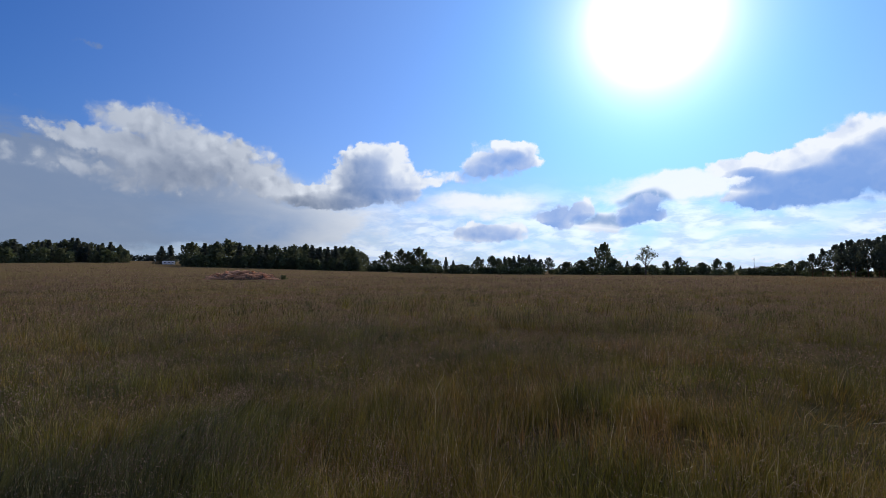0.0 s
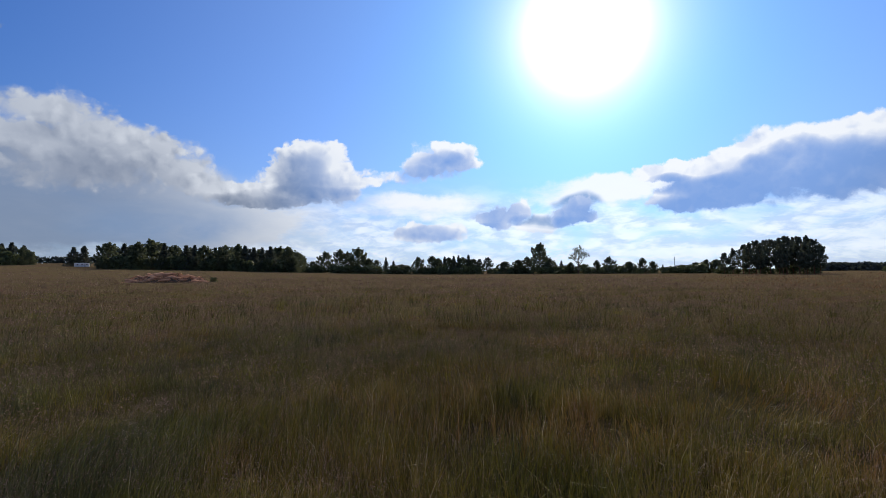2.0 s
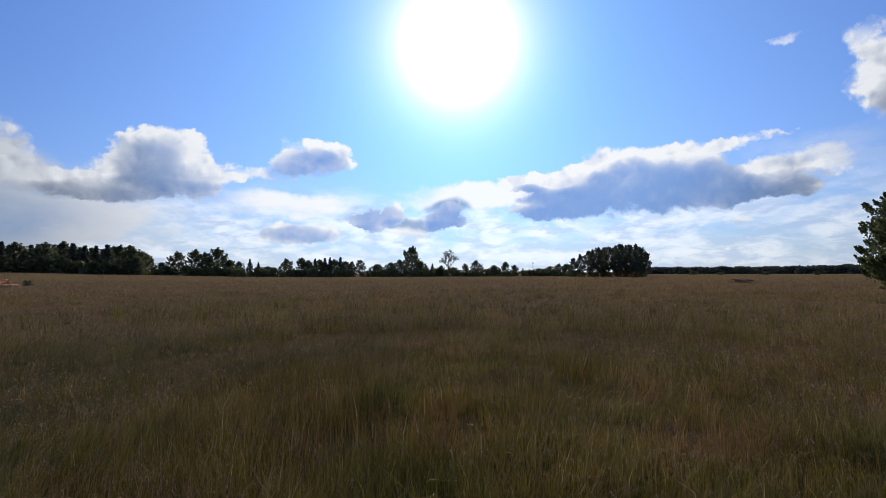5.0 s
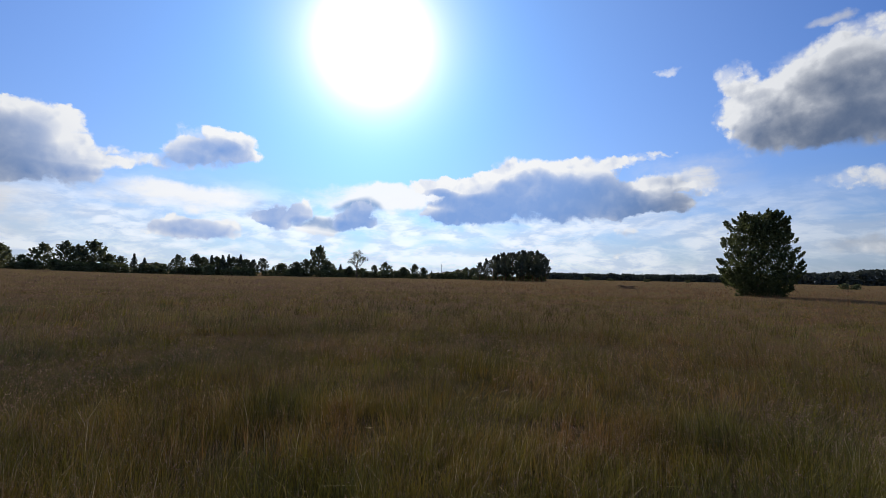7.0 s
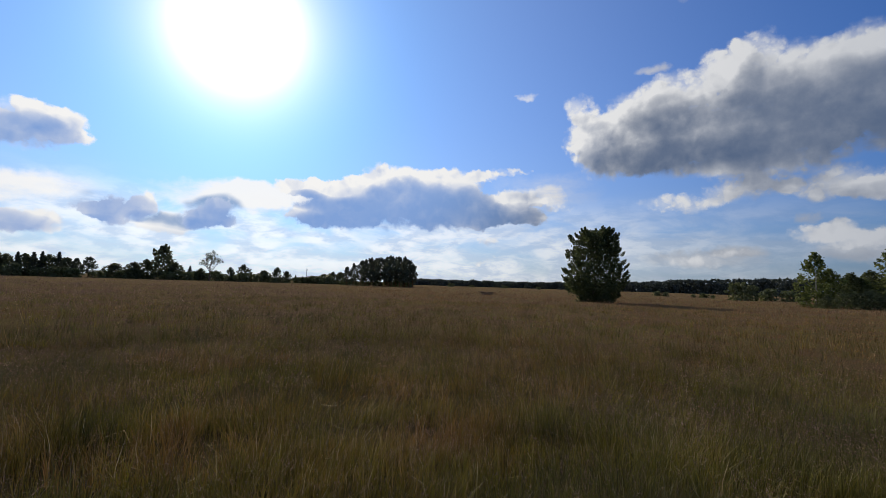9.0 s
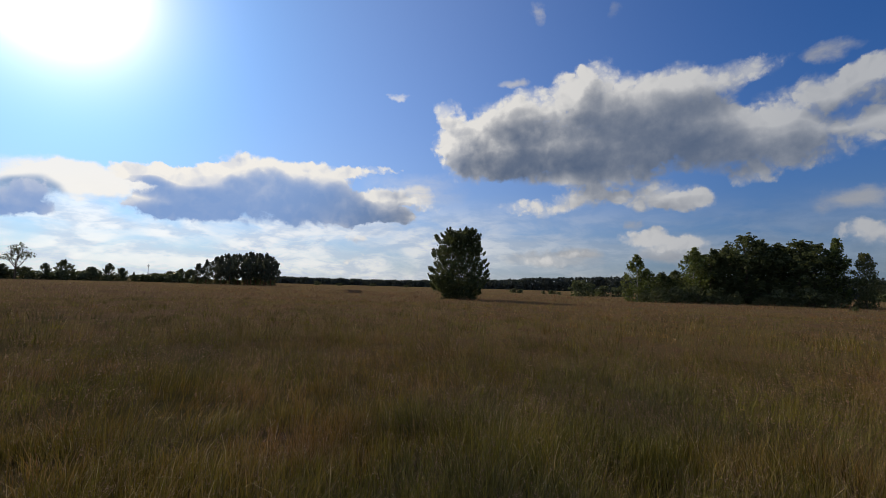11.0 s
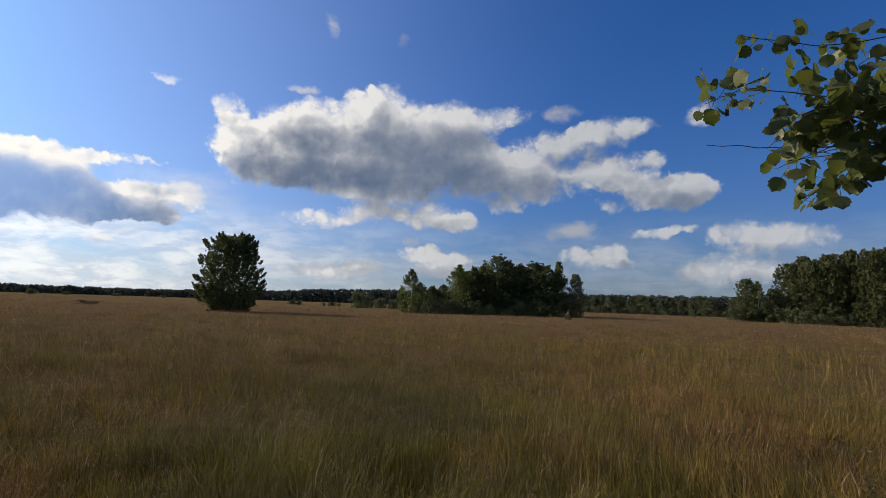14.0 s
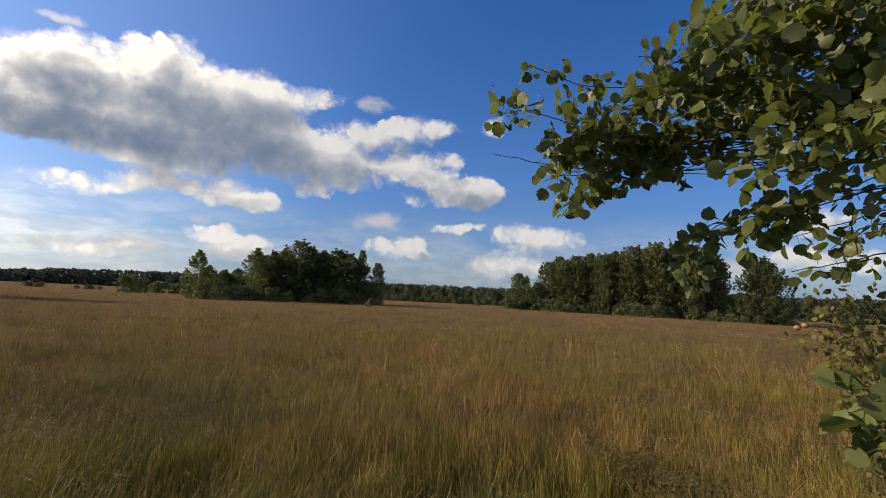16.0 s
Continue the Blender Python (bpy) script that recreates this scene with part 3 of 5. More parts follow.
# ---- helpers for meshes ----
def mesh_of(name, verts, faces, mats, index=None, smooth=False):
    """A mesh from numpy vertices and faces of one size (or a list of such face arrays)."""
    groups = faces if isinstance(faces, list) else [faces]
    groups = [np.asarray(g, dtype=np.int32) for g in groups if len(g)]
    me = bpy.data.meshes.new(name)
    verts = np.asarray(verts, dtype=np.float32)
    me.vertices.add(len(verts))
    me.vertices.foreach_set("co", verts.ravel())
    sizes = np.concatenate([np.full(len(g), g.shape[1], dtype=np.int32) for g in groups])
    flat = np.concatenate([g.ravel() for g in groups])
    me.loops.add(len(flat))
    me.loops.foreach_set("vertex_index", flat)
    me.polygons.add(len(sizes))
    me.polygons.foreach_set("loop_start", np.concatenate([[0], np.cumsum(sizes)[:-1]]).astype(np.int32))
    for mt in mats if isinstance(mats, (list, tuple)) else [mats]:
        me.materials.append(mt)
    if index is not None:
        me.polygons.foreach_set("material_index", np.asarray(index, dtype=np.int32))
    if smooth:
        me.polygons.foreach_set("use_smooth", np.ones(len(sizes), dtype=bool))
    me.update(calc_edges=True)
    return me


def under(name, me, parent, label="", kind=""):
    ob = new(name, me)
    ob.parent = parent
    return tagged(ob, label, "", "", kind)


def part(name, bm, mat, parent, label="", place=None):
    me = bpy.data.meshes.new(name)
    bm.to_mesh(me)
    bm.free()
    me.materials.append(mat)
    ob = under(name, me, parent, label)
    if place is not None:
        ob.matrix_basis = place
    return ob


def thing(name, place, label, category, group="", kind=""):
    ob = new(name)
    ob.matrix_world = place
    ob.empty_display_size = 0.3
    return tagged(ob, label, category, group, kind)


def box(x, y, z, bevel=0.0):
    """A box of that size standing on z = 0."""
    bm = bmesh.new()
    bmesh.ops.create_cube(bm, size=1.0, matrix=Matrix.Translation((0, 0, z / 2)) @ Matrix.Diagonal((x, y, z, 1)))
    if bevel:
        bmesh.ops.bevel(bm, geom=bm.edges[:], offset=bevel, segments=2, affect="EDGES", profile=0.5)
    return bm


def rod(radius, length, sides=10, top=None):
    """An upright rod that stands on z = 0."""
    bm = bmesh.new()
    bmesh.ops.create_cone(bm, cap_ends=True, segments=sides, radius1=radius, radius2=radius if top is None else top,
                          depth=length, matrix=Matrix.Translation((0, 0, length / 2)))
    return bm


def tube(path, radii, sides=6):
    """Vertices and quads of a tapered tube along a path."""
    path = np.asarray(path, dtype=float)
    ahead = np.gradient(path, axis=0)
    ahead /= np.linalg.norm(ahead, axis=1, keepdims=True) + 1e-9
    side = np.cross(ahead, np.where(np.abs(ahead[:, 2:]) > 0.9, [1.0, 0, 0], [0, 0, 1.0]))
    side /= np.linalg.norm(side, axis=1, keepdims=True) + 1e-9
    other = np.cross(ahead, side)
    a = np.linspace(0, 2 * np.pi, sides, endpoint=False)
    ring = np.cos(a)[None, :, None] * side[:, None] + np.sin(a)[None, :, None] * other[:, None]
    v = (path[:, None] + ring * np.asarray(radii)[:, None, None]).reshape(-1, 3)
    i, j = np.meshgrid(np.arange(len(path) - 1), np.arange(sides), indexing="ij")
    n = (j + 1) % sides
    f = np.stack([i * sides + j, i * sides + n, (i + 1) * sides + n, (i + 1) * sides + j], -1).reshape(-1, 4)
    return v, f


def joined(pieces):
    vs, fs, n = [], [], 0
    for v, f in pieces:
        vs.append(v)
        fs.append(np.asarray(f) + n)
        n += len(v)
    return np.concatenate(vs), np.concatenate(fs)


def leaf_quads(points, size, rng, flat=0.0, long=1.5):
    """A small diamond leaf at each point, turned at random."""
    n = len(points)
    d = rng.normal(size=(n, 3))
    d[:, 2] *= 1.0 - flat
    d /= np.linalg.norm(d, axis=1, keepdims=True) + 1e-9
    e = np.cross(d, rng.normal(size=(n, 3)))
    e /= np.linalg.norm(e, axis=1, keepdims=True) + 1e-9
    s = (size * rng.uniform(0.6, 1.35, n))[:, None]
    p = np.asarray(points)
    up = np.cross(d, e) * s * 0.12
    v = np.stack([p - d * s * long / 2, p + e * s / 2 + up, p + d * s * long / 2, p - e * s / 2 + up], 1).reshape(-1, 3)
    return v, np.arange(4 * n).reshape(-1, 4)


# ---- the lie of the land ----
def smooth01(t):
    t = np.clip(t, 0.0, 1.0)
    return t * t * (3 - 2 * t)


def land(x, y):
    """Height of the ground: level near the camera, a gentle dip beyond, a low rise to the north-west."""
    x, y = np.asarray(x, dtype=float), np.asarray(y, dtype=float)
    r = np.hypot(x, y)
    dip = -0.35 * smooth01((r - 12) / 90)
    rise = 4.9 * smooth01((30 - x) / 190) * np.clip(y / 200, 0, 1.25) ** 1.3
    swell = 0.45 * smooth01((x - 35) / 60) * smooth01((25 - y) / 60) * smooth01((260 - r) / 120)
    ripple = 0.05 * np.sin(x * 0.31 + 1.3) * np.cos(y * 0.27) * smooth01((r - 4) / 20)
    return dip + rise + swell + ripple


def sward(x, y):
    """The close-grown top of the grass, which farther off hides the soil."""
    return land(x, y) + 0.4 * smooth01((np.hypot(x, y) - 9) / 22)


def build_ground():
    rings = np.concatenate([[0.3], np.geomspace(1.0, 4600.0, 150)])
    n = 240
    a = np.linspace(0, 2 * np.pi, n, endpoint=False)
    x, y = np.sin(a)[None] * rings[:, None], np.cos(a)[None] * rings[:, None]
    z = sward(x, y)
    v = np.stack([x, y, z], -1).reshape(-1, 3)
    i, j = np.meshgrid(np.arange(len(rings) - 1), np.arange(n), indexing="ij")
    m = (j + 1) % n
    quads = np.stack([i * n + j, (i + 1) * n + j, (i + 1) * n + m, i * n + m], -1).reshape(-1, 4)
    v = np.concatenate([v, [[0, 0, 0]]])
    tris = np.stack([np.full(n, len(v) - 1), np.arange(n), (np.arange(n) + 1) % n], -1)
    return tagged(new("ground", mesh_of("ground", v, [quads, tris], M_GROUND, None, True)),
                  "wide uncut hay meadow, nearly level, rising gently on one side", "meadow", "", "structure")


build_ground()


# ---- the meadow grass ----
def field(x, y, size, seed, octaves=3):
    """A random field from 0 to 1 with patches of about that size."""
    table = np.random.default_rng(seed).random((256, 256))
    total, gain, norm = 0.0, 1.0, 0.0
    for o in range(octaves):
        u, v = x / size * 2 ** o + 37.3 * o + 500.0, y / size * 2 ** o + 11.7 * o + 500.0
        i, j = np.floor(u).astype(int), np.floor(v).astype(int)
        p, q = smooth01(u - i), smooth01(v - j)
        i0, i1, j0, j1 = i % 256, (i + 1) % 256, j % 256, (j + 1) % 256
        total = total + gain * ((table[i0, j0] * (1 - p) + table[i1, j0] * p) * (1 - q) + (table[i0, j1] * (1 - p) + table[i1, j1] * p) * q)
        norm, gain = norm + gain, gain * 0.55
    return np.clip((total / norm - 0.5) * 1.7 + 0.5, 0.0, 1.0)


def tall(x, y):
    """How tall the grass stands, from place to place."""
    return 0.52 + 0.46 * field(x, y, 1.3, 1) + 0.36 * field(x, y, 0.45, 2, 2) + 0.16 * field(x, y, 7.0, 3)


def drier(x, y):
    """1 on the drier ground to the east, 0 elsewhere."""
    return smooth01((0.9 * x - 0.5 * y - 1.0) / 12.0)


def species(x, y):
    """Which grass grows there: 0 bluish sedge, 0.3 green, 0.6 straw, 1 rust."""
    dry = smooth01((0.9 * x - 0.5 * y + 0.5) / 5.0)
    lush = 0.62 * np.exp(-((x - 2.3) ** 2 + (y + 2.3) ** 2) / 3.6) + 0.8 * np.exp(-((x + 2.5) ** 2 + (y - 3.3) ** 2) / 0.7)
    return dry * 0.17 * (1.0 - lush) + (1.0 - 0.24 * dry) * (1.0 - lush) * np.clip(-0.09 + 0.62 * field(x, y, 1.1, 21) + 0.44 * field(x, y, 4.5, 22) + 0.40 * (field(x, y, 0.55, 23, 2) - 0.5), 0.0, 1.0)


def scatter(rng, n, r0, r1, a0, a1, power=2.0):
    r = (r0 ** power + rng.random(n) * (r1 ** power - r0 ** power)) ** (1 / power)
    a = np.radians(rng.uniform(a0, a1, n))
    return r * np.sin(a), r * np.cos(a)


def tussocks(rng, n, each, spread, r0, r1, a0, a1, power, hollow):
    """Places of plants that stand together in tussocks, with the way out from the middle, a height and a kind."""
    cx, cy = scatter(rng, n // each, r0, r1, a0, a1, power)
    keep = rng.random(len(cx)) < np.clip(1.0 - hollow * (1.15 - 1.5 * field(cx, cy, 0.9, 8)), 0.12, 1.0)
    cx, cy = cx[keep], cy[keep]
    size = rng.gamma(4.0, 0.25, len(cx))
    own = np.repeat(np.arange(len(cx)), each)
    dx, dy = rng.normal(size=(2, len(own))) * spread * size[own]
    kind = np.clip(species(cx, cy) + rng.normal(size=len(cx)) * 0.09, 0.0, 1.0)
    h = tall(cx, cy) * rng.uniform(0.78, 1.18, len(cx)) * (1.12 - 0.3 * np.abs(kind - 0.45))
    out = np.maximum(np.hypot(dx, dy), 1e-4)
    tone = np.clip(0.5 + 0.19 * rng.normal(size=len(cx)) + 0.5 * (field(cx, cy, 0.5, 24, 2) - 0.5) + 0.35 * (field(cx, cy, 2.5, 25) - 0.5), 0.0, 1.0)
    return cx[own] + dx, cy[own] + dy, dx / out, dy / out, np.minimum(out / spread, 1.8), h[own], kind[own], tone[own]


def ripe(x, y, kind):
    """The seed heads are riper on the drier ground."""
    return np.clip(0.75 * kind - 0.05 + 0.45 * drier(x, y), 0.0, 1.0)


def blades(rng, n, r0, r1, a0, a1, width, h0, h1, fine, power=2.0, each=26, spread=0.10, hollow=0.75, heads=False):
    x, y, ox, oy, rim, th, kind, tone = tussocks(rng, n, each, spread, r0, r1, a0, a1, power, hollow)
    n = len(x)
    z = sward(x, y)
    h = np.maximum(rng.uniform(h0, h1, n) * th - 0.92 * (z - land(x, y)), 0.05)
    t = rng.uniform(0, 2 * np.pi, n)
    lean = np.minimum(rng.gamma(2.0, 0.13, n), 0.6) * h
    wind = (field(x, y, 2.2, 4) - 0.35) * 0.5 * h
    lx, ly = np.cos(t) * lean + ox * rim * 0.20 * h + wind, np.sin(t) * lean + oy * rim * 0.20 * h + (field(x, y, 2.2, 5) - 0.5) * 0.5 * h
    flat = np.hypot(lx, ly)
    cut = np.minimum(1.0, 0.92 * h / np.maximum(flat, 1e-5))
    lx, ly, flat = lx * cut, ly * cut, flat * cut
    s = rng.uniform(0, 2 * np.pi, n)
    w = width * rng.uniform(0.5, 1.5, n) / 2
    base = np.stack([x, y, z - 0.02], 1)
    side = np.stack([np.cos(s) * w, np.sin(s) * w, 0 * w], 1)
    tip = base + np.stack([lx, ly, np.sqrt(np.maximum(h * h - flat * flat, 0.003))], 1)
    if fine:
        mid = base + np.stack([lx * 0.28, ly * 0.28, h * 0.60], 1)
        v = np.stack([base - side, base + side, mid - side * 0.85, mid + side * 0.85, tip], 1).reshape(-1, 3)
        f = (np.arange(n)[:, None, None] * 5 + np.array([[0, 1, 3], [0, 3, 2], [2, 3, 4]])[None]).reshape(-1, 3)
        u = np.tile(np.array([0, 0, 0.6, 0.6, 1.0]), n)
    else:
        v = np.stack([base - side, base + side, tip], 1).reshape(-1, 3)
        f = np.arange(3 * n).reshape(-1, 3)
        u = np.tile(np.array([0, 0, 1.0]), n)
    each_v = 5 if fine else 3
    uv = np.stack([np.repeat(ripe(x, y, kind) if heads else kind, each_v), u, np.repeat(tone * 0.72 if heads else tone, each_v)], 1)
    return v, f, uv, np.full(len(f), int(heads), dtype=np.int32)


def stems(rng, n, r0, r1, a0, a1, width, h0, h1, grains, size, power=2.0, each=6, spread=0.12, hollow=0.8):
    """Thin stalks, each with an airy head of small grains, wide below and pointed above."""
    x, y, ox, oy, rim, th, kind, tone = tussocks(rng, n, each, spread, r0, r1, a0, a1, power, hollow)
    n = len(x)
    kind = ripe(x, y, kind)
    z = sward(x, y)
    h = np.maximum(rng.uniform(h0, h1, n) * (0.25 + 0.75 * th) - 0.92 * (z - land(x, y)), 0.06)
    t, s = rng.uniform(0, 2 * np.pi, n), rng.uniform(0, 2 * np.pi, n)
    lean = rng.gamma(2.0, 0.09, n) * h
    base = np.stack([x, y, z - 0.02], 1)
    way = np.stack([np.cos(t) * lean + ox * rim * 0.12 * h + (field(x, y, 2.2, 4) - 0.35) * 0.35 * h,
                    np.sin(t) * lean + oy * rim * 0.12 * h + (field(x, y, 2.2, 5) - 0.5) * 0.35 * h, h], 1)
    tip = base + way
    side = np.stack([np.cos(s), np.sin(s), 0 * s], 1) * width / 2
    v1 = np.stack([base - side, base + side, tip], 1).reshape(-1, 3)
    f1 = np.arange(3 * n).reshape(-1, 3)
    m = n * grains
    own = np.repeat(np.arange(n), grains)
    down = rng.beta(1.3, 1.5, m) * rng.uniform(0.14, 0.30, n)[own]
    c = tip[own] - way[own] * down[:, None]
    c = c + rng.normal(size=(m, 3)) * (0.008 + 0.16 * down * h[own])[:, None] * np.array([1.0, 1.0, 0.35])
    d = rng.normal(size=(m, 3)) * np.array([0.6, 0.6, 0.4]) + np.array([0, 0, 0.45])
    d /= np.linalg.norm(d, axis=1, keepdims=True)
    e = np.cross(d, rng.normal(size=(m, 3)))
    e /= np.linalg.norm(e, axis=1, keepdims=True) + 1e-9
    g = (size * rng.uniform(0.5, 1.5, m))[:, None]
    v2 = np.stack([c - e * g * 0.16, c + e * g * 0.16, c + d * g], 1).reshape(-1, 3)
    f2 = np.arange(3 * m).reshape(-1, 3) + len(v1)
    uv = np.concatenate([np.stack([np.repeat(kind, 3), np.tile(np.array([0, 0, 1.0]), n), np.repeat(tone, 3)], 1), np.stack([np.repeat(kind[own], 3), np.ones(3 * m), np.repeat(tone[own], 3)], 1)])
    return np.concatenate([v1, v2]), np.concatenate([f1, f2]), uv, np.concatenate([np.zeros(n), np.ones(m)]).astype(np.int32)


def build_grass():
    rng = np.random.default_rng(7)
    zones = [
        blades(rng, 14000, 1.2, 2.4, -62, 182, 0.0042, 0.10, 0.34, True, 1.5, 20, 0.06),
        blades(rng, 160000, 2.3, 6.0, -58, 176, 0.0047, 0.10, 0.38, True, 1.7, 18, 0.045),
        stems(rng, 32000, 2.0, 6.0, -60, 180, 0.0013, 0.30, 0.54, 8, 0.0100, 1.6, 6, 0.05),
        blades(rng, 180000, 5.5, 14.0, -56, 172, 0.0068, 0.12, 0.36, False, 1.6, 16, 0.065),
        stems(rng, 74000, 5.5, 14.0, -56, 172, 0.0013, 0.33, 0.58, 5, 0.0175, 1.6, 6, 0.06),
        blades(rng, 125000, 13.0, 36.0, -54, 170, 0.013, 0.34, 0.54, False, 1.7, 14, 0.15),
        stems(rng, 72000, 13.0, 36.0, -54, 170, 0.0022, 0.44, 0.66, 3, 0.033, 1.7, 7, 0.13),
        blades(rng, 90000, 34.0, 100.0, -55, 170, 0.03, 0.44, 0.60, False, 1.5, 8, 0.3, 0.75, True),
        stems(rng, 55000, 34.0, 100.0, -55, 170, 0.008, 0.48, 0.70, 1, 0.06, 1.5, 5, 0.3),
        blades(rng, 42000, 1.0, 14.0, 178, 304, 0.012, 0.14, 0.42, False, 1.6, 14, 0.13, 0.5),
        stems(rng, 9000, 1.3, 14.0, 178, 304, 0.003, 0.3, 0.55, 4, 0.016, 1.7, 6, 0.1),
        blades(rng, 11000, 0.1, 1.6, -180, 180, 0.005, 0.06, 0.22, False, 2.0, 14, 0.06, 0.3),
        blades(rng, 50000, 95.0, 270.0, -50, 165, 0.12, 0.42, 0.6, False, 1.4, 4, 0.8, 0.75, True),
    ]
    vs, fs, us, ms, n = [], [], [], [], 0
    for v, f, u, m in zones:
        vs.append(v)
        fs.append(f + n)
        us.append(u)
        ms.append(m)
        n += len(v)
    v, f, u, m = np.concatenate(vs), np.concatenate(fs), np.concatenate(us), np.concatenate(ms)
    me = mesh_of("meadow_grass", v, f, [M_BLADE, M_SEED], m)
    uv = me.uv_layers.new(name="UVMap")
    uv.data.foreach_set("uv", np.ascontiguousarray(u[f.ravel(), :2]).astype(np.float32).ravel())
    me.attributes.new("tone", "FLOAT", "POINT").data.foreach_set("value", u[:, 2].astype(np.float32))
    return tagged(new("meadow_grass", me), "tall dry bent grass with rust-brown seed heads over olive blades", "grass", "", "stuff")


build_grass()


# ---- trees ----
def at(az, d):
    p = toward(az, 0.0, d)
    x, y = p.x + 0.2, p.y - 0.1
    return x, y, float(land(x, y))


def crown_points(rng, n, clumps, rx, ry, low, high, size, profile, fill=0.3, tight=0.5):
    """Leaf places in uneven clumps inside a crown whose width over its height is given by profile."""
    c = []
    while len(c) < clumps:
        t = rng.random()
        a, q = rng.uniform(0, 2 * np.pi), rng.random() ** 0.4
        w = profile(t) * q
        c.append((np.cos(a) * rx * w, np.sin(a) * ry * w, low + (high - low) * t))
    c = np.array(c)
    s = size * rng.uniform(0.55, 1.3, clumps)
    weight = s ** 2 / np.sum(s ** 2)
    own = rng.choice(clumps, int(n * (1 - fill)), p=weight)
    # leaves along shoots that reach out and up through each clump
    root = c * np.array([0.35, 0.35, 0.0])
    root[:, 2] = np.maximum(low * 0.6, c[:, 2] - 0.5 * np.hypot(c[:, 0], c[:, 1]) - s)
    lean = c - root
    lean /= np.linalg.norm(lean, axis=1, keepdims=True) + 1e-9
    along = rng.beta(2.2, 1.5, len(own))
    start, end = c - lean * s[:, None] * 1.1, c + (lean + np.array([0, 0, 0.3])) * s[:, None] * 0.8
    d = rng.normal(size=(len(own), 3)) * (s[own] * tight * (1.12 - along))[:, None]
    p = start[own] + (end - start)[own] * along[:, None] + d
    m = n - len(own)
    t = rng.random(m)
    a, q = rng.uniform(0, 2 * np.pi, m), np.sqrt(rng.random(m)) * 0.8
    w = np.array([profile(v) for v in t]) * q
    inner = np.stack([np.cos(a) * rx * w, np.sin(a) * ry * w, low + (high - low) * t], 1)
    return c, np.concatenate([p, inner])


def round_profile(t):
    return float(np.interp(t, [0.0, 0.12, 0.35, 0.6, 0.82, 0.94, 1.0], [0.55, 0.86, 1.0, 0.92, 0.62, 0.33, 0.1]))


def dome_profile(t):
    return max(0.0, 1.0 - t ** 2.2) ** 0.5


def slim_profile(t):
    return float(np.interp(t, [0.0, 0.15, 0.4, 0.65, 0.85, 1.0], [0.6, 0.92, 1.0, 0.78, 0.42, 0.05]))


def tree(name, seed, h, w, low, leaves, leaf, clumps, clump, profile, bark, foliage, label, category="tree",
         trunk=0.02, stems_n=1, fill=0.3, limbs=9, flat=0.0, split=False, tight=0.5):
    """A tree of height h and crown width w whose crown begins at the height low: trunk, limbs and crown."""
    rng = np.random.default_rng(seed)
    root = thing(name, Matrix.Identity(4), label, category)
    c, p = crown_points(rng, leaves, clumps, w / 2 - clump * 0.6, w / 2 - clump * 0.6, low, h - clump * 0.5, clump, profile, fill, tight)
    p[:, 2] = np.minimum(np.maximum(p[:, 2], 0.05), h * 1.02)
    r0 = trunk * h
    pieces, posts = [], []
    for i in range(stems_n):
        foot = np.array([0.0, 0.0, -0.2]) if stems_n == 1 else np.array([*rng.normal(size=2) * w * 0.05, -0.2])
        top = np.array([*rng.normal(size=2) * w * (0.03 if stems_n == 1 else 0.16), h * 0.88])
        s = np.linspace(0, 1, 7)[:, None]
        line = foot + (top - foot) * s + np.sin(s * np.pi) * np.array([*rng.normal(size=2) * 0.02 * h, 0])
        posts.append(line)
        pieces.append(tube(line, r0 * (1.15 - 1.02 * s[:, 0]) / stems_n ** 0.5, 7))
    v, f = joined(pieces)
    under("trunk", mesh_of("trunk", v, f, bark, None, True), root)
    pieces = []
    for i in rng.choice(len(c), min(limbs, len(c)), replace=False):
        line = posts[rng.integers(stems_n)]
        z = max(low * 0.7, c[i][2] - np.hypot(c[i][0], c[i][1]) * rng.uniform(0.5, 0.9))
        z = min(max(z, 0.1 * h), 0.8 * h)
        start = np.array([np.interp(z, line[:, 2], line[:, 0]), np.interp(z, line[:, 2], line[:, 1]), z])
        s = np.linspace(0, 1, 5)[:, None]
        way = start + (c[i] - start) * s + np.sin(s * np.pi) * np.array([0, 0, -0.03 * h])
        pieces.append(tube(way, r0 * 0.34 * (1.1 - s[:, 0]), 5))
    if split:
        for v, f in pieces:
            under("limb", mesh_of("limb", v, f, bark, None, True), root)
    else:
        v, f = joined(pieces)
        under("branchwork", mesh_of("branchwork", v, f, bark, None, True), root, "", "stuff")
    v, f = leaf_quads(p, leaf, rng, flat)
    under("crown", mesh_of("crown", v, f, foliage), root)
    root["height"] = h
    return root


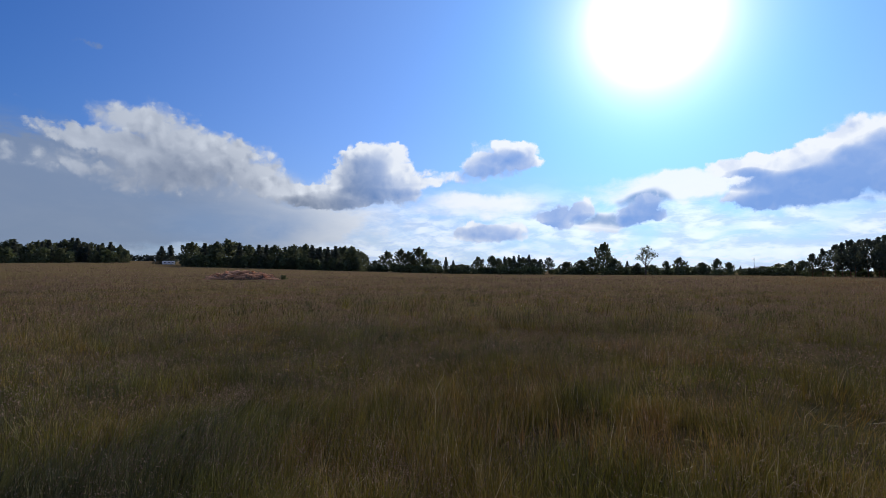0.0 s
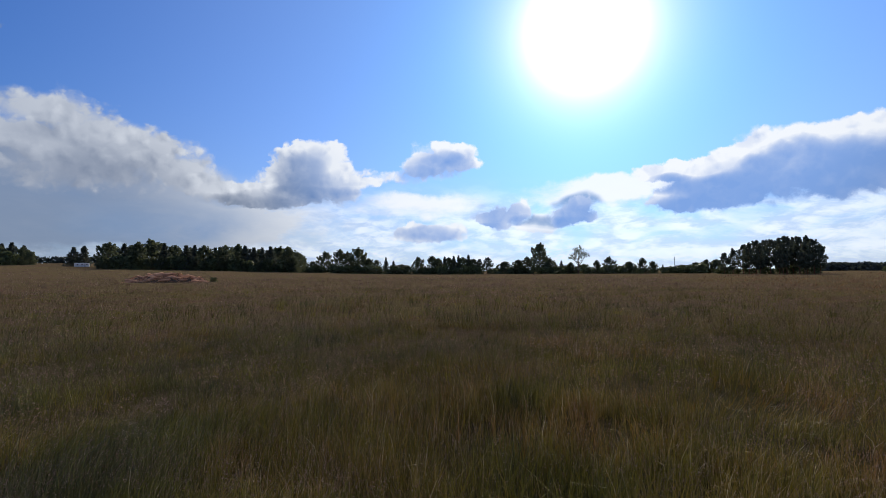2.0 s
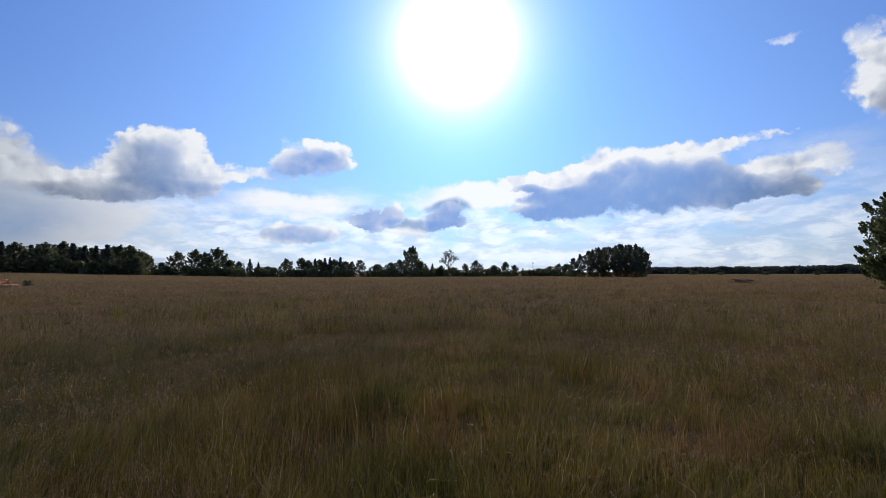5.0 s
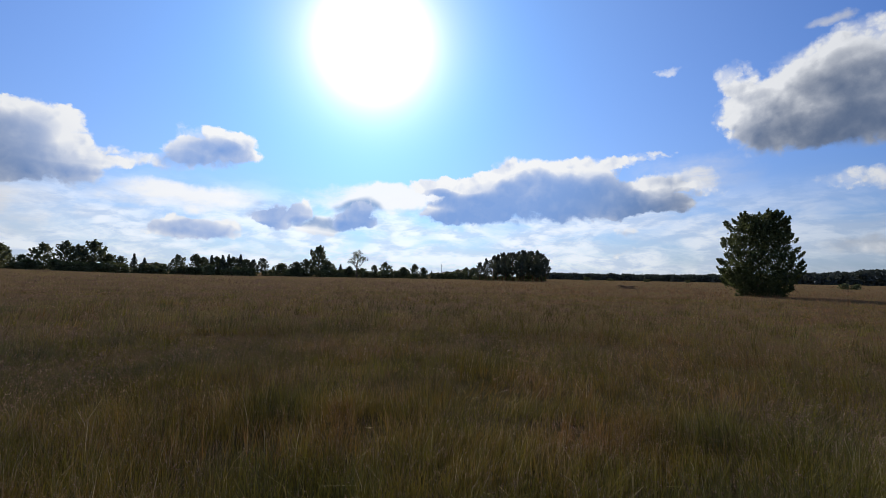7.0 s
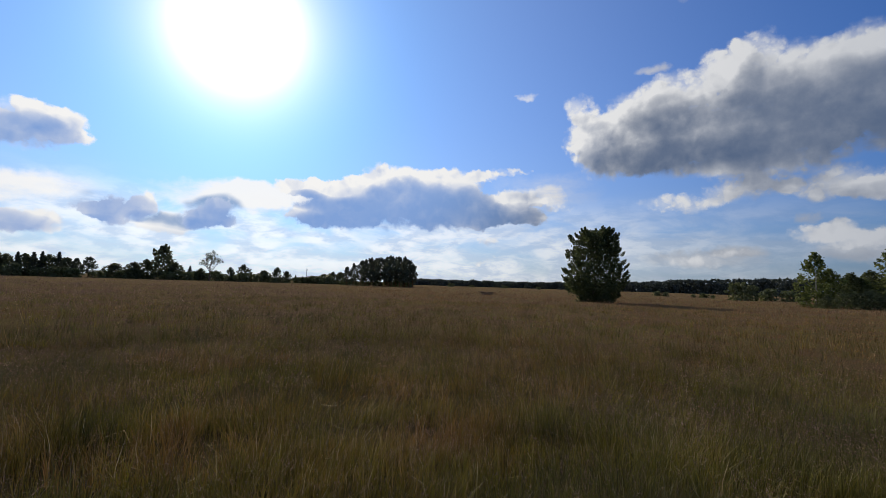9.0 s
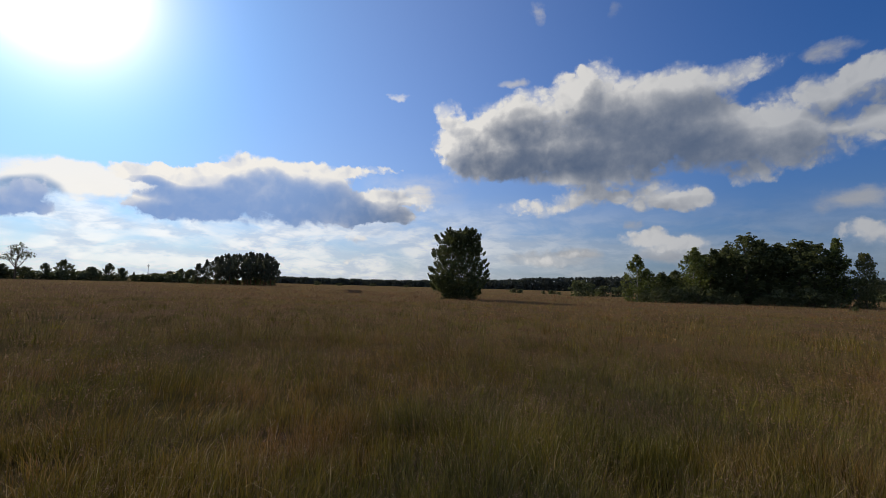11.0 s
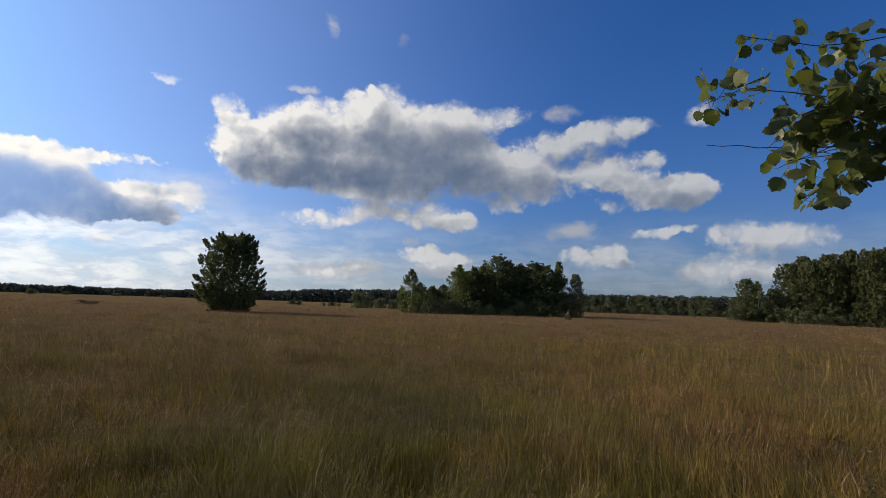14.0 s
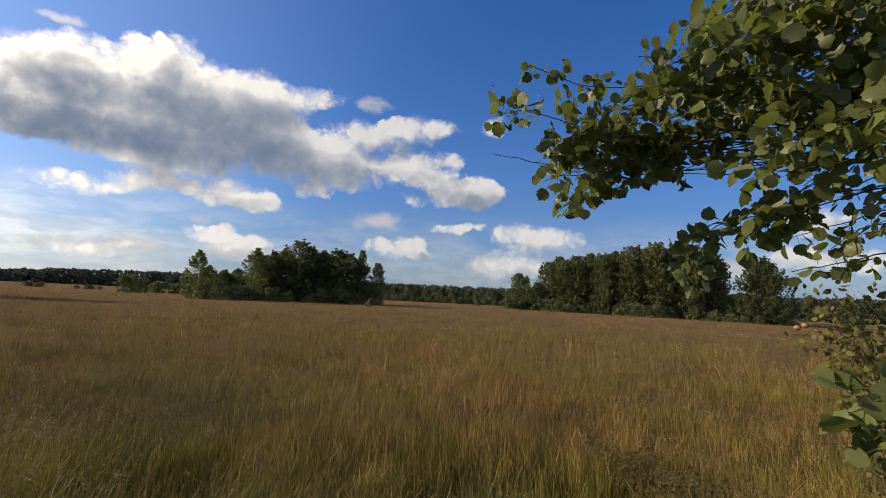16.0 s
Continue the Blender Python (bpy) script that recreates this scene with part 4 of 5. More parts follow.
def spruce(name, seed, h, w, leaves, leaf, label):
    """A spruce: whorls of drooping boughs, widest at the foot."""
    rng = np.random.default_rng(seed)
    root = thing(name, Matrix.Identity(4), label, "tree")
    s = np.linspace(0, 1, 6)
    v, f = tube(np.stack([0 * s, 0 * s, s * h * 0.97 - 0.2], 1), 0.018 * h * (1.05 - s), 6)
    under("trunk", mesh_of("trunk", v, f, M_PINE_BARK, None, True), root)
    boughs, pts = [], []
    levels = int(h * 1.7)
    for i in range(levels):
        t = 0.05 + 0.93 * i / levels
        reach = w / 2 * (1 - t) ** 0.95 * rng.uniform(0.75, 1.15) + 0.06
        for a in np.arange(7) * 2 * np.pi / 7 + rng.random() * 6:
            out = reach * rng.uniform(0.65, 1.15)
            tip = np.array([np.cos(a) * out, np.sin(a) * out, t * h - 0.28 * out])
            boughs.append((np.array([0, 0, t * h]), tip))
    share = max(4, leaves // len(boughs))
    for b, tip in boughs:
        q = rng.random(share) ** 0.5
        pts.append(b + (tip - b) * q[:, None] + rng.normal(size=(share, 3)) * np.array([0.2, 0.2, 0.12]) * w * 0.1 * (1.1 - b[2] / h))
    v, f = joined([tube(np.stack([b, (b + tip) / 2 + [0, 0, 0.05], tip]), [0.03, 0.02, 0.008], 4) for b, tip in boughs[::4]])
    under("branchwork", mesh_of("branchwork", v, f, M_PINE_BARK), root, "", "stuff")
    v, f = leaf_quads(np.concatenate(pts), leaf, rng, 0.3, 2.0)
    under("crown", mesh_of("crown", v, f, M_NEEDLE), root)
    root["height"] = h
    return root


def bare_tree(name, seed, h, w, label):
    """A half-dead tree: forking limbs with few leaves."""
    rng = np.random.default_rng(seed)
    root = thing(name, Matrix.Identity(4), label, "tree")
    pieces, tips = [], []

    def grow(start, way, length, radius, depth):
        s = np.linspace(0, 1, 5)[:, None]
        side = rng.normal(size=3) * length * 0.1
        line = start + way * length * s + np.sin(s * np.pi) * side
        pieces.append(tube(line, radius * (1.0 - 0.45 * s[:, 0]), 5))
        if depth == 0:
            tips.append(line[-1])
            return
        for _ in range(3):
            q = rng.uniform(0.55, 1.0)
            d = way + rng.normal(size=3) * 0.55
            d[2] += 0.15
            grow(start + way * length * q + np.sin(q * np.pi) * side, d / np.linalg.norm(d), length * rng.uniform(0.5, 0.75), radius * 0.5, depth - 1)

    trunk = np.linspace(0, 1, 6)[:, None] * np.array([0.2, 0, h * 0.42]) + np.array([0, 0, -0.2])
    v, f = tube(trunk, 0.028 * h * (1.05 - 0.4 * np.linspace(0, 1, 6)), 8)
    under("trunk", mesh_of("trunk", v, f, M_BARK, None, True), root)
    for a in np.arange(5) * 1.26 + 0.4:
        d = np.array([np.cos(a) * 0.75, np.sin(a) * 0.75, 1.0])
        grow(trunk[-1 - int(a) % 2], d / np.linalg.norm(d), h * 0.26, 0.013 * h, 3)
    v, f = joined(pieces)
    scale = np.array([w / max(1e-3, np.ptp(v[:, 0])), w / max(1e-3, np.ptp(v[:, 1])), 1.0])
    v = v * scale
    v[:, 2] = np.where(v[:, 2] > h * 0.4, h * 0.4 + (v[:, 2] - h * 0.4) * (h * 0.6) / max(1e-3, v[:, 2].max() - h * 0.4), v[:, 2])
    under("branchwork", mesh_of("branchwork", v, f, M_BARK, None, True), root, "", "stuff")
    tips = v[rng.integers(0, len(v), 900)]
    tips = tips[tips[:, 2] > h * 0.35] + rng.normal(size=(np.sum(tips[:, 2] > h * 0.35), 3)) * 0.25
    v, f = leaf_quads(tips, 0.28, rng)
    under("crown", mesh_of("crown", v, f, M_LEAF), root)
    root["height"] = h
    return root


def plant(model, az, d, h, wide=1.0, turn=None, label="", group=""):
    """A copy of a model tree at that azimuth and distance, h metres tall."""
    x, y, z = at(az, d)
    s = h / model["height"]
    t = (az * 37.0) % 360 if turn is None else turn
    ob = copy_thing(model, pose(x, y, z - 0.05, 0, 0, t) @ Matrix.Diagonal((s * wide, s * wide, s, 1)))
    return tagged(ob, label, "", group)


def retire(models):
    """Takes away the patterns from which the copies were made."""
    for m in models:
        for o in (*m.children_recursive, m):
            bpy.data.objects.remove(o)


def sized(az, d, top):
    """The height of what stands at that azimuth and distance and reaches up to the elevation top."""
    x, y, z = at(az, d)
    return 1.65 + d * math.tan(radians(top)) - z


# models for trees far off
OAK_A = tree("broadleaf_tree", 11, 10, 8.5, 1.0, 1900, 0.48, 110, 0.7, round_profile, M_BARK, M_LEAF, "dark green broadleaf tree at the field's edge", limbs=6)
OAK_B = tree("broadleaf_tree", 12, 10, 7.2, 0.6, 1800, 0.48, 100, 0.65, round_profile, M_BARK, M_LEAF, "dark green broadleaf tree at the field's edge", limbs=6)
OAK_C = tree("broadleaf_tree", 13, 10, 9.5, 0.3, 1900, 0.52, 70, 1.1, dome_profile, M_BARK, M_LEAF, "broad dark green tree at the field's edge", limbs=6)
FIR_A = spruce("spruce_tree", 21, 12, 8.6, 1300, 0.52, "dark spruce at the wood's edge")
FIR_B = spruce("spruce_tree", 22, 12, 7.2, 1250, 0.5, "dark slender spruce at the wood's edge")
PINE_A = tree("pine_tree", 31, 12, 6.6, 3.2, 1800, 0.42, 60, 0.7, round_profile, M_PINE_BARK, M_PINE, "tall pine with a bare lower trunk", trunk=0.014)
PINE_B = tree("pine_tree", 32, 12, 6.0, 2.8, 1800, 0.42, 56, 0.7, round_profile, M_PINE_BARK, M_PINE, "tall pine with a bare lower trunk", trunk=0.014)
BUSH_A = tree("willow_bush", 41, 3, 4.6, 0.1, 420, 0.38, 22, 0.8, dome_profile, M_BARK, M_BUSH, "low grey-green willow bush in the grass", "bush", 0.02, 4)
BUSH_B = tree("willow_bush", 42, 3, 3.6, 0.1, 380, 0.35, 18, 0.7, dome_profile, M_BARK, M_BUSH, "low grey-green willow bush in the grass", "bush", 0.02, 4)
BARE = bare_tree("half_dead_tree", 51, 12, 9.0, "half-dead tree with bare forking limbs")

# the wood on the rise: a dark wall of spruces, then mixed trees
rng = np.random.default_rng(3)
for i in range(44):
    az = -48.5 + 14.4 * i / 43 + rng.uniform(-0.2, 0.2)
    top = 2.5 + 0.35 * math.sin(az * 1.7) * math.sin(az * 0.9 + 1) + rng.uniform(-0.1, 0.4)
    d = 258 + rng.uniform(-4, 22)
    plant((FIR_A, OAK_B, FIR_B, OAK_A)[i % 4], az, d, sized(az, d, top if i % 2 else top + 0.15), rng.uniform(1.0, 1.3), None, "", "spruce wood")
for i in range(9):
    az = -44 + 9.6 * i / 8 + rng.uniform(-0.5, 0.5)
    plant((OAK_C, BUSH_A)[i % 2], az, 250, rng.uniform(4.0, 6.5), 1.0, None, "rounded greyish bush before the spruce wood", "bushes before the spruce wood")
plant(FIR_A, -30.9, 232, sized(-30.9, 232, 2.6), 1.5, None, "", "spruces beside the caravan")
plant(FIR_B, -30.1, 234, sized(-30.1, 234, 2.75), 1.5, None, "", "spruces beside the caravan")
for az, top, wide, kind in ((-28.2, 3.0, 1.0, 0), (-26.9, 3.1, 1.1, 3), (-25.8, 3.05, 1.0, 1), (-24.6, 3.5, 1.05, 0), (-23.4, 3.2, 1.0, 4), (-22.4, 2.9, 1.0, 1),
                            (-21.4, 3.0, 1.1, 3), (-20.6, 3.1, 0.9, 4), (-19.6, 2.85, 1.0, 1), (-18.6, 2.85, 1.0, 3), (-17.6, 2.9, 1.0, 0), (-16.4, 3.1, 0.9, 1),
                            (-15.6, 3.1, 1.0, 4), (-14.7, 2.9, 1.0, 3), (-13.8, 2.95, 1.0, 4), (-12.9, 3.0, 1.0, 3), (-11.9, 2.9, 1.0, 0), (-10.9, 2.8, 1.0, 1), (-10.0, 2.3, 0.9, 2)):
    model = (OAK_A, OAK_B, OAK_C, FIR_A, FIR_B)[kind]
    plant(model, az, 205 + 6 * math.sin(az * 3), sized(az, 205, top), wide * 1.25, None, "", "mixed wood on the rise")
    plant((OAK_B, FIR_A, OAK_A)[kind % 3], az + 0.5, 222, sized(az, 222, top - 0.35), 1.25, None, "", "mixed wood on the rise")
    plant((OAK_C, BUSH_A)[kind % 2], az - 0.3, 198, rng.uniform(3.5, 6.0), 1.1, None, "bush in the shade of the mixed wood", "bushes before the mixed wood")
# the loose row along the far edge of the meadow
for az, top, wide, kind in ((-8.2, 1.2, 1.2, 2), (-6.8, 2.35, 1.0, 0), (-5.2, 2.6, 0.9, 1), (-4.2, 2.3, 0.9, 0), (-3.0, 2.8, 1.0, 0), (-1.8, 1.5, 1.1, 2), (-0.8, 1.35, 1.1, 1), (0.3, 1.75, 0.8, 3),
                            (1.2, 1.35, 1.0, 4), (2.2, 0.8, 1.3, 2), (4.2, 1.7, 1.0, 0), (5.9, 1.8, 1.0, 1), (6.7, 1.5, 1.2, 1), (7.4, 1.85, 0.9, 4), (8.0, 1.6, 1.2, 1), (8.5, 1.9, 0.9, 3), (9.1, 2.0, 0.8, 4), (9.6, 1.6, 1.2, 1), (10.3, 2.05, 0.9, 4), (10.9, 1.4, 1.2, 2)):
    plant((OAK_A, OAK_B, OAK_C, FIR_A, FIR_B)[kind], az, 214, sized(az, 214, top), wide * 1.1, None, "", "tree row along the meadow")
for az, top, wide, kind in ((11.6, 1.4, 1.1, 5), (12.6, 1.6, 1.2, 5), (14.6, 1.05, 1.5, 2), (16.3, 1.25, 1.3, 2), (17.4, 1.6, 1.1, 1), (18.8, 3.2, 0.85, 0), (19.9, 1.4, 1.2, 2), (21.3, 1.2, 0.9, 3),
                            (22.3, 0.9, 1.2, 1), (25.3, 1.1, 1.0, 1), (26.6, 1.5, 1.0, 0), (28.8, 0.9, 1.3, 2), (30.1, 1.3, 1.0, 1), (31.2, 0.9, 1.0, 2), (32.2, 0.6, 0.8, 3), (33.0, 0.45, 1.2, 4),
                            (34.0, 0.5, 1.5, 2), (35.4, 0.75, 1.4, 2), (36.4, 1.05, 1.1, 0), (37.3, 1.0, 1.2, 2)):
    plant((OAK_A, OAK_B, OAK_C, FIR_A, FIR_B, PINE_A)[kind], az, 212, sized(az, 212, top), wide * 1.1, None, "", "tree row along the meadow")
for i in range(64):
    az = -9 + 47 * i / 63 + rng.uniform(-0.4, 0.4)
    plant((BUSH_A, BUSH_B)[i % 2], az, 207 + rng.uniform(-2, 6), rng.uniform(2.2, 4.4), rng.uniform(1.1, 1.8), None, "dark hedge bush along the meadow's far edge", "hedge along the meadow")
plant(BARE, 23.2, 206, sized(23.2, 206, 2.85), 1.0, 40)
# the pine grove
for az, top, d, kind in ((38.0, 1.7, 178, 0), (38.8, 2.1, 176, 1), (39.7, 2.5, 180, 0), (40.2, 2.6, 172, 1), (40.8, 2.9, 178, 0), (41.4, 2.8, 184, 1), (42.0, 2.95, 174, 0), (42.7, 3.0, 180, 1), (43.3, 3.2, 174, 0),
                         (43.8, 3.0, 184, 1), (44.3, 3.1, 176, 0), (44.9, 3.1, 181, 1), (45.4, 2.8, 174, 0), (45.9, 2.3, 178, 1), (41.1, 2.4, 168, 1), (43.0, 2.5, 168, 0), (44.7, 2.5, 168, 1)):
    plant((PINE_A, PINE_B)[kind], az, d, sized(az, d, top), 0.95, None, "", "pine grove")
for i in range(12):
    plant((BUSH_B, BUSH_A)[i % 2], 37.8 + i * 0.7, 185, rng.uniform(2.2, 3.6), 1.2, None, "dark undergrowth bush beneath the pines", "undergrowth of the pine grove")
plant(BUSH_B, -18.8, 70, 1.15, 0.8, None, "small dark bush beside the hay heap")
# bushes dotted over the far meadow
for az, d, h, wide in ((74.0, 150, 1.8, 1.2), (74.8, 150, 1.7, 1.3), (77.5, 148, 1.5, 1.0), (78.4, 148, 1.6, 1.5), (79.3, 140, 1.4, 1.0), (81.4, 118, 4.6, 0.95), (82.6, 122, 3.6, 1.0), (84.2, 128, 3.0, 1.3), (85.8, 126, 3.0, 1.3), (87.0, 128, 2.8, 1.2),
                       (50.5, 290, 2.6, 1.6), (53.0, 300, 2.2, 2.0), (57.0, 310, 2.4, 2.0), (61.0, 300, 2.2, 1.6), (119.3, 140, 4.6, 0.6)):
    plant((BUSH_A, BUSH_B)[int(az) % 2], az, d, h, wide, None, "rounded bush standing in the far meadow", "bushes in the far meadow")
# the wood's edge behind the grove
for i in range(17):
    az = 108.2 + 16.0 * i / 16 + rng.uniform(-0.2, 0.2)
    d = 262 + rng.uniform(-8, 14)
    plant((OAK_A, OAK_C, OAK_B)[i % 3], az, d, sized(az, d, 1.55 + 0.2 * math.sin(az * 2.1)), 1.15, None, "dull green tree in the far wood's edge", "far wood's edge")
    plant((BUSH_A, OAK_C)[i % 2], az + 0.4, d - 14, rng.uniform(3.0, 4.5), 1.5, None, "bush before the far wood", "bushes before the far wood")
for i in range(14):
    az = 146 + 18.0 * i / 13
    plant((OAK_A, OAK_C, OAK_B)[i % 3], az, 240, sized(az, 240, 2.0 + 0.15 * math.sin(az * 2.1)), 1.2, None, "dull green tree in the far wood's edge", "far wood's edge")


def build_far_woods():
    """Woods on the skyline, a ragged dark band, with haze in the leaf colour."""
    rng = np.random.default_rng(9)
    pts = []
    for az in np.arange(44.0, 168.0, 0.2):
        top = np.interp(az, [44, 60, 66, 72, 76, 85, 95, 168], [0.46, 0.46, 0.6, 0.82, 1.15, 1.5, 1.6, 1.9]) + 0.05 * np.sin(az * 3.1) + rng.uniform(-0.06, 0.06)
        d = np.interp(az, [44, 60, 72, 85, 168], [420, 420, 420, 440, 420]) * rng.uniform(0.97, 1.05)
        z = 1.65 + d * np.tan(np.radians(top))
        n = 90
        w = d * 0.0035
        x, y, g = at(az, d)
        q = rng.random(n) ** 1.1
        pts.append(np.stack([x + rng.normal(size=n) * w, y + rng.normal(size=n) * w, g + (z - g) * q, np.full(n, d * 0.0037)], 1))
    for az in np.arange(-50.0, -26.0, 0.3):
        x, y, g = at(az, 700)
        n = 60
        pts.append(np.stack([x + rng.normal(size=n) * 3, y + rng.normal(size=n) * 3, g + 14 * rng.random(n) ** 0.8, np.full(n, 2.4)], 1))
    p = np.concatenate(pts)
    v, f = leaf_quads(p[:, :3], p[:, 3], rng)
    tagged(new("far_woods", mesh_of("far_woods", v, f, M_FAR_HAZED)), "dark band of mixed woods on the skyline", "woods", "", "stuff")


build_far_woods()

# the lone aspen in the meadow: several stems, leaves down to the grass
def full_profile(t):
    return float(np.interp(t, [0.0, 0.1, 0.24, 0.45, 0.7, 0.88, 1.0], [0.56, 0.76, 1.02, 1.0, 0.86, 0.72, 0.48]))


LONE = tree("lone_tree", 67, 8.25, 7.4, 0.3, 30000, 0.14, 250, 0.52, full_profile, M_BARK, M_DARK,
            "bushy dark green aspen standing alone in the meadow", "tree", 0.016, 4, 0.42, 44, 0.0, True, 0.3)
plant(LONE, 67.4, 52, sized(67.4, 52, 7.0), 1.0, 20)
for az, d, h in ((66.5, 51.2, 1.1), (67.2, 50.8, 1.3), (68.1, 50.8, 1.2), (69.0, 51.2, 0.8)):
    plant(BUSH_B, az, d, h, 0.7, None, "scrubby undergrowth at the foot of the lone aspen", "undergrowth of the lone aspen")

# the birch and willow grove
G_OAK = tree("grove_tree", 71, 9.5, 7.4, 0.3, 6000, 0.2, 170, 0.55, round_profile, M_BARK, M_DARK, "dense dark green tree in the small grove", limbs=16)
G_OAK_B = tree("grove_tree", 72, 9.5, 6.8, 0.2, 5700, 0.2, 160, 0.5, slim_profile, M_BARK, M_DARK, "dense dark green tree in the small grove", limbs=16)
G_BIRCH = tree("birch_tree", 73, 7.0, 4.3, 0.3, 3400, 0.16, 80, 0.45, slim_profile, M_BIRCH_BARK, M_BIRCH, "slender light green birch with drooping twigs", trunk=0.012, limbs=20, fill=0.2)
def tall_profile(t):
    return float(np.interp(t, [0.0, 0.1, 0.35, 0.7, 0.88, 1.0], [0.75, 0.95, 1.0, 0.95, 0.74, 0.32]))


W_OAK = tree("wood_tree", 75, 9.5, 5.4, 0.2, 5000, 0.22, 260, 0.36, tall_profile, M_BARK, M_EDGE, "tall green tree in the wood beyond the meadow", limbs=10, fill=0.45)
W_OAK_B = tree("wood_tree", 76, 9.5, 4.8, 0.2, 4700, 0.22, 240, 0.34, tall_profile, M_BARK, M_EDGE, "tall green tree in the wood beyond the meadow", limbs=10, fill=0.45)
G_BUSH = tree("willow_bush", 74, 3, 4.4, 0.05, 1250, 0.2, 30, 0.6, dome_profile, M_BARK, M_BUSH, "rounded grey-green willow bush at the grove's foot", "bush", 0.02, 5)
for model, az, d, top, wide in ((G_BIRCH, 87.8, 70, 4.05, 1.0), (G_BIRCH, 88.9, 71, 2.5, 1.3), (G_OAK_B, 90.4, 73, 2.2, 1.5), (G_OAK, 91.8, 75, 2.4, 1.5), (G_BIRCH, 93.5, 72, 4.75, 1.1), (G_OAK, 94.3, 75, 4.2, 1.15), (G_OAK_B, 95.3, 74, 4.7, 0.95),
                                (G_OAK, 96.4, 76, 4.9, 1.05), (G_OAK, 98.1, 75, 6.15, 1.1), (G_OAK_B, 99.5, 77, 5.5, 1.2), (G_OAK, 101.0, 76, 5.1, 1.25), (G_OAK, 102.6, 75, 5.4, 1.25), (G_OAK, 103.8, 76, 5.1, 1.1),
                                (G_BIRCH, 105.3, 76, 5.35, 0.8), (W_OAK_B, 107.3, 74, 4.1, 0.66), (G_OAK, 96.9, 79, 4.6, 1.3), (G_OAK, 100.4, 80, 4.7, 1.3), (G_OAK, 103.2, 80, 4.8, 1.2)):
    plant(model, az, d, sized(az, d, top), wide * 1.15, None, "", "grove")
for az, d, h, wide in ((88.4, 68, 1.9, 0.9), (89.9, 67.5, 2.4, 1.1), (91.8, 69, 2.6, 1.2), (93.6, 70, 2.8, 1.1), (95.6, 69.5, 2.4, 1.2), (97.2, 70, 2.0, 1.1), (99.3, 70, 1.4, 1.2), (101.0, 71.5, 2.6, 1.3), (103.2, 71.5, 2.8, 1.3), (105.0, 72, 2.2, 1.2)):
    plant(G_BUSH, az, d, h, wide, None, "", "bushes of the grove")

# the larger wood beyond, with a hedge at its foot
for az, top, wide, kind in ((124.2, 3.7, 0.95, 1), (125.2, 3.3, 0.8, 2), (126.5, 2.7, 0.9, 1)):
    d = 104 + 2 * math.sin(az * 1.9)
    plant((W_OAK, W_OAK_B, G_BIRCH)[kind], az, d, sized(az, d, top), wide * 1.2, None, "low green tree at the end of the wood", "wood beyond the meadow")
for i in range(19):
    az = 127.9 + 0.95 * i + 0.25 * math.sin(i * 2.3)
    top = float(np.interp(az, [127.5, 129, 133, 137, 140, 143, 145.2], [5.0, 5.5, 6.0, 6.6, 7.2, 7.3, 6.2])) + 0.38 * math.sin(i * 2.7) + 0.2 * math.sin(i * 1.3)
    d = 105 + 2.5 * math.sin(i * 1.9)
    plant((W_OAK, W_OAK_B)[i % 2], az, d, sized(az, d, top), rng.uniform(0.8, 1.05), None, "tall narrow green tree in the wood beyond the meadow", "wood beyond the meadow")
for model, az, top in ((G_OAK, 148.6, 5.6), (G_OAK_B, 149.3, 5.9), (G_OAK, 150.0, 5.3)):
    plant(model, az, 104, sized(az, 104, top), 0.95, None, "rounded dark tree standing apart at the wood's end", "wood beyond the meadow")
for i in range(9):
    az = 128.8 + 2.0 * i
    plant(W_OAK, az, 113, sized(az, 113, 5.0 + 0.06 * (az - 128)), 1.2, None, "tall narrow green tree in the wood beyond the meadow", "wood beyond the meadow")
plant(G_BUSH, 106.5, 60, 0.9, 1.1, None, "low leafy scrub on a hummock in the meadow", "bushes in the far meadow")
for i in range(22):
    az = 123.6 + 28.0 * i / 21
    plant(G_BUSH, az, 101 + 2 * math.sin(i), rng.uniform(1.6, 3.4), rng.uniform(0.9, 1.4), None, "hedge bush at the foot of the wood", "hedge before the wood")
retire([OAK_A, OAK_B, OAK_C, FIR_A, FIR_B, PINE_A, PINE_B, BUSH_A, BUSH_B, BARE, LONE, G_OAK, G_OAK_B, G_BIRCH, G_BUSH, W_OAK, W_OAK_B])


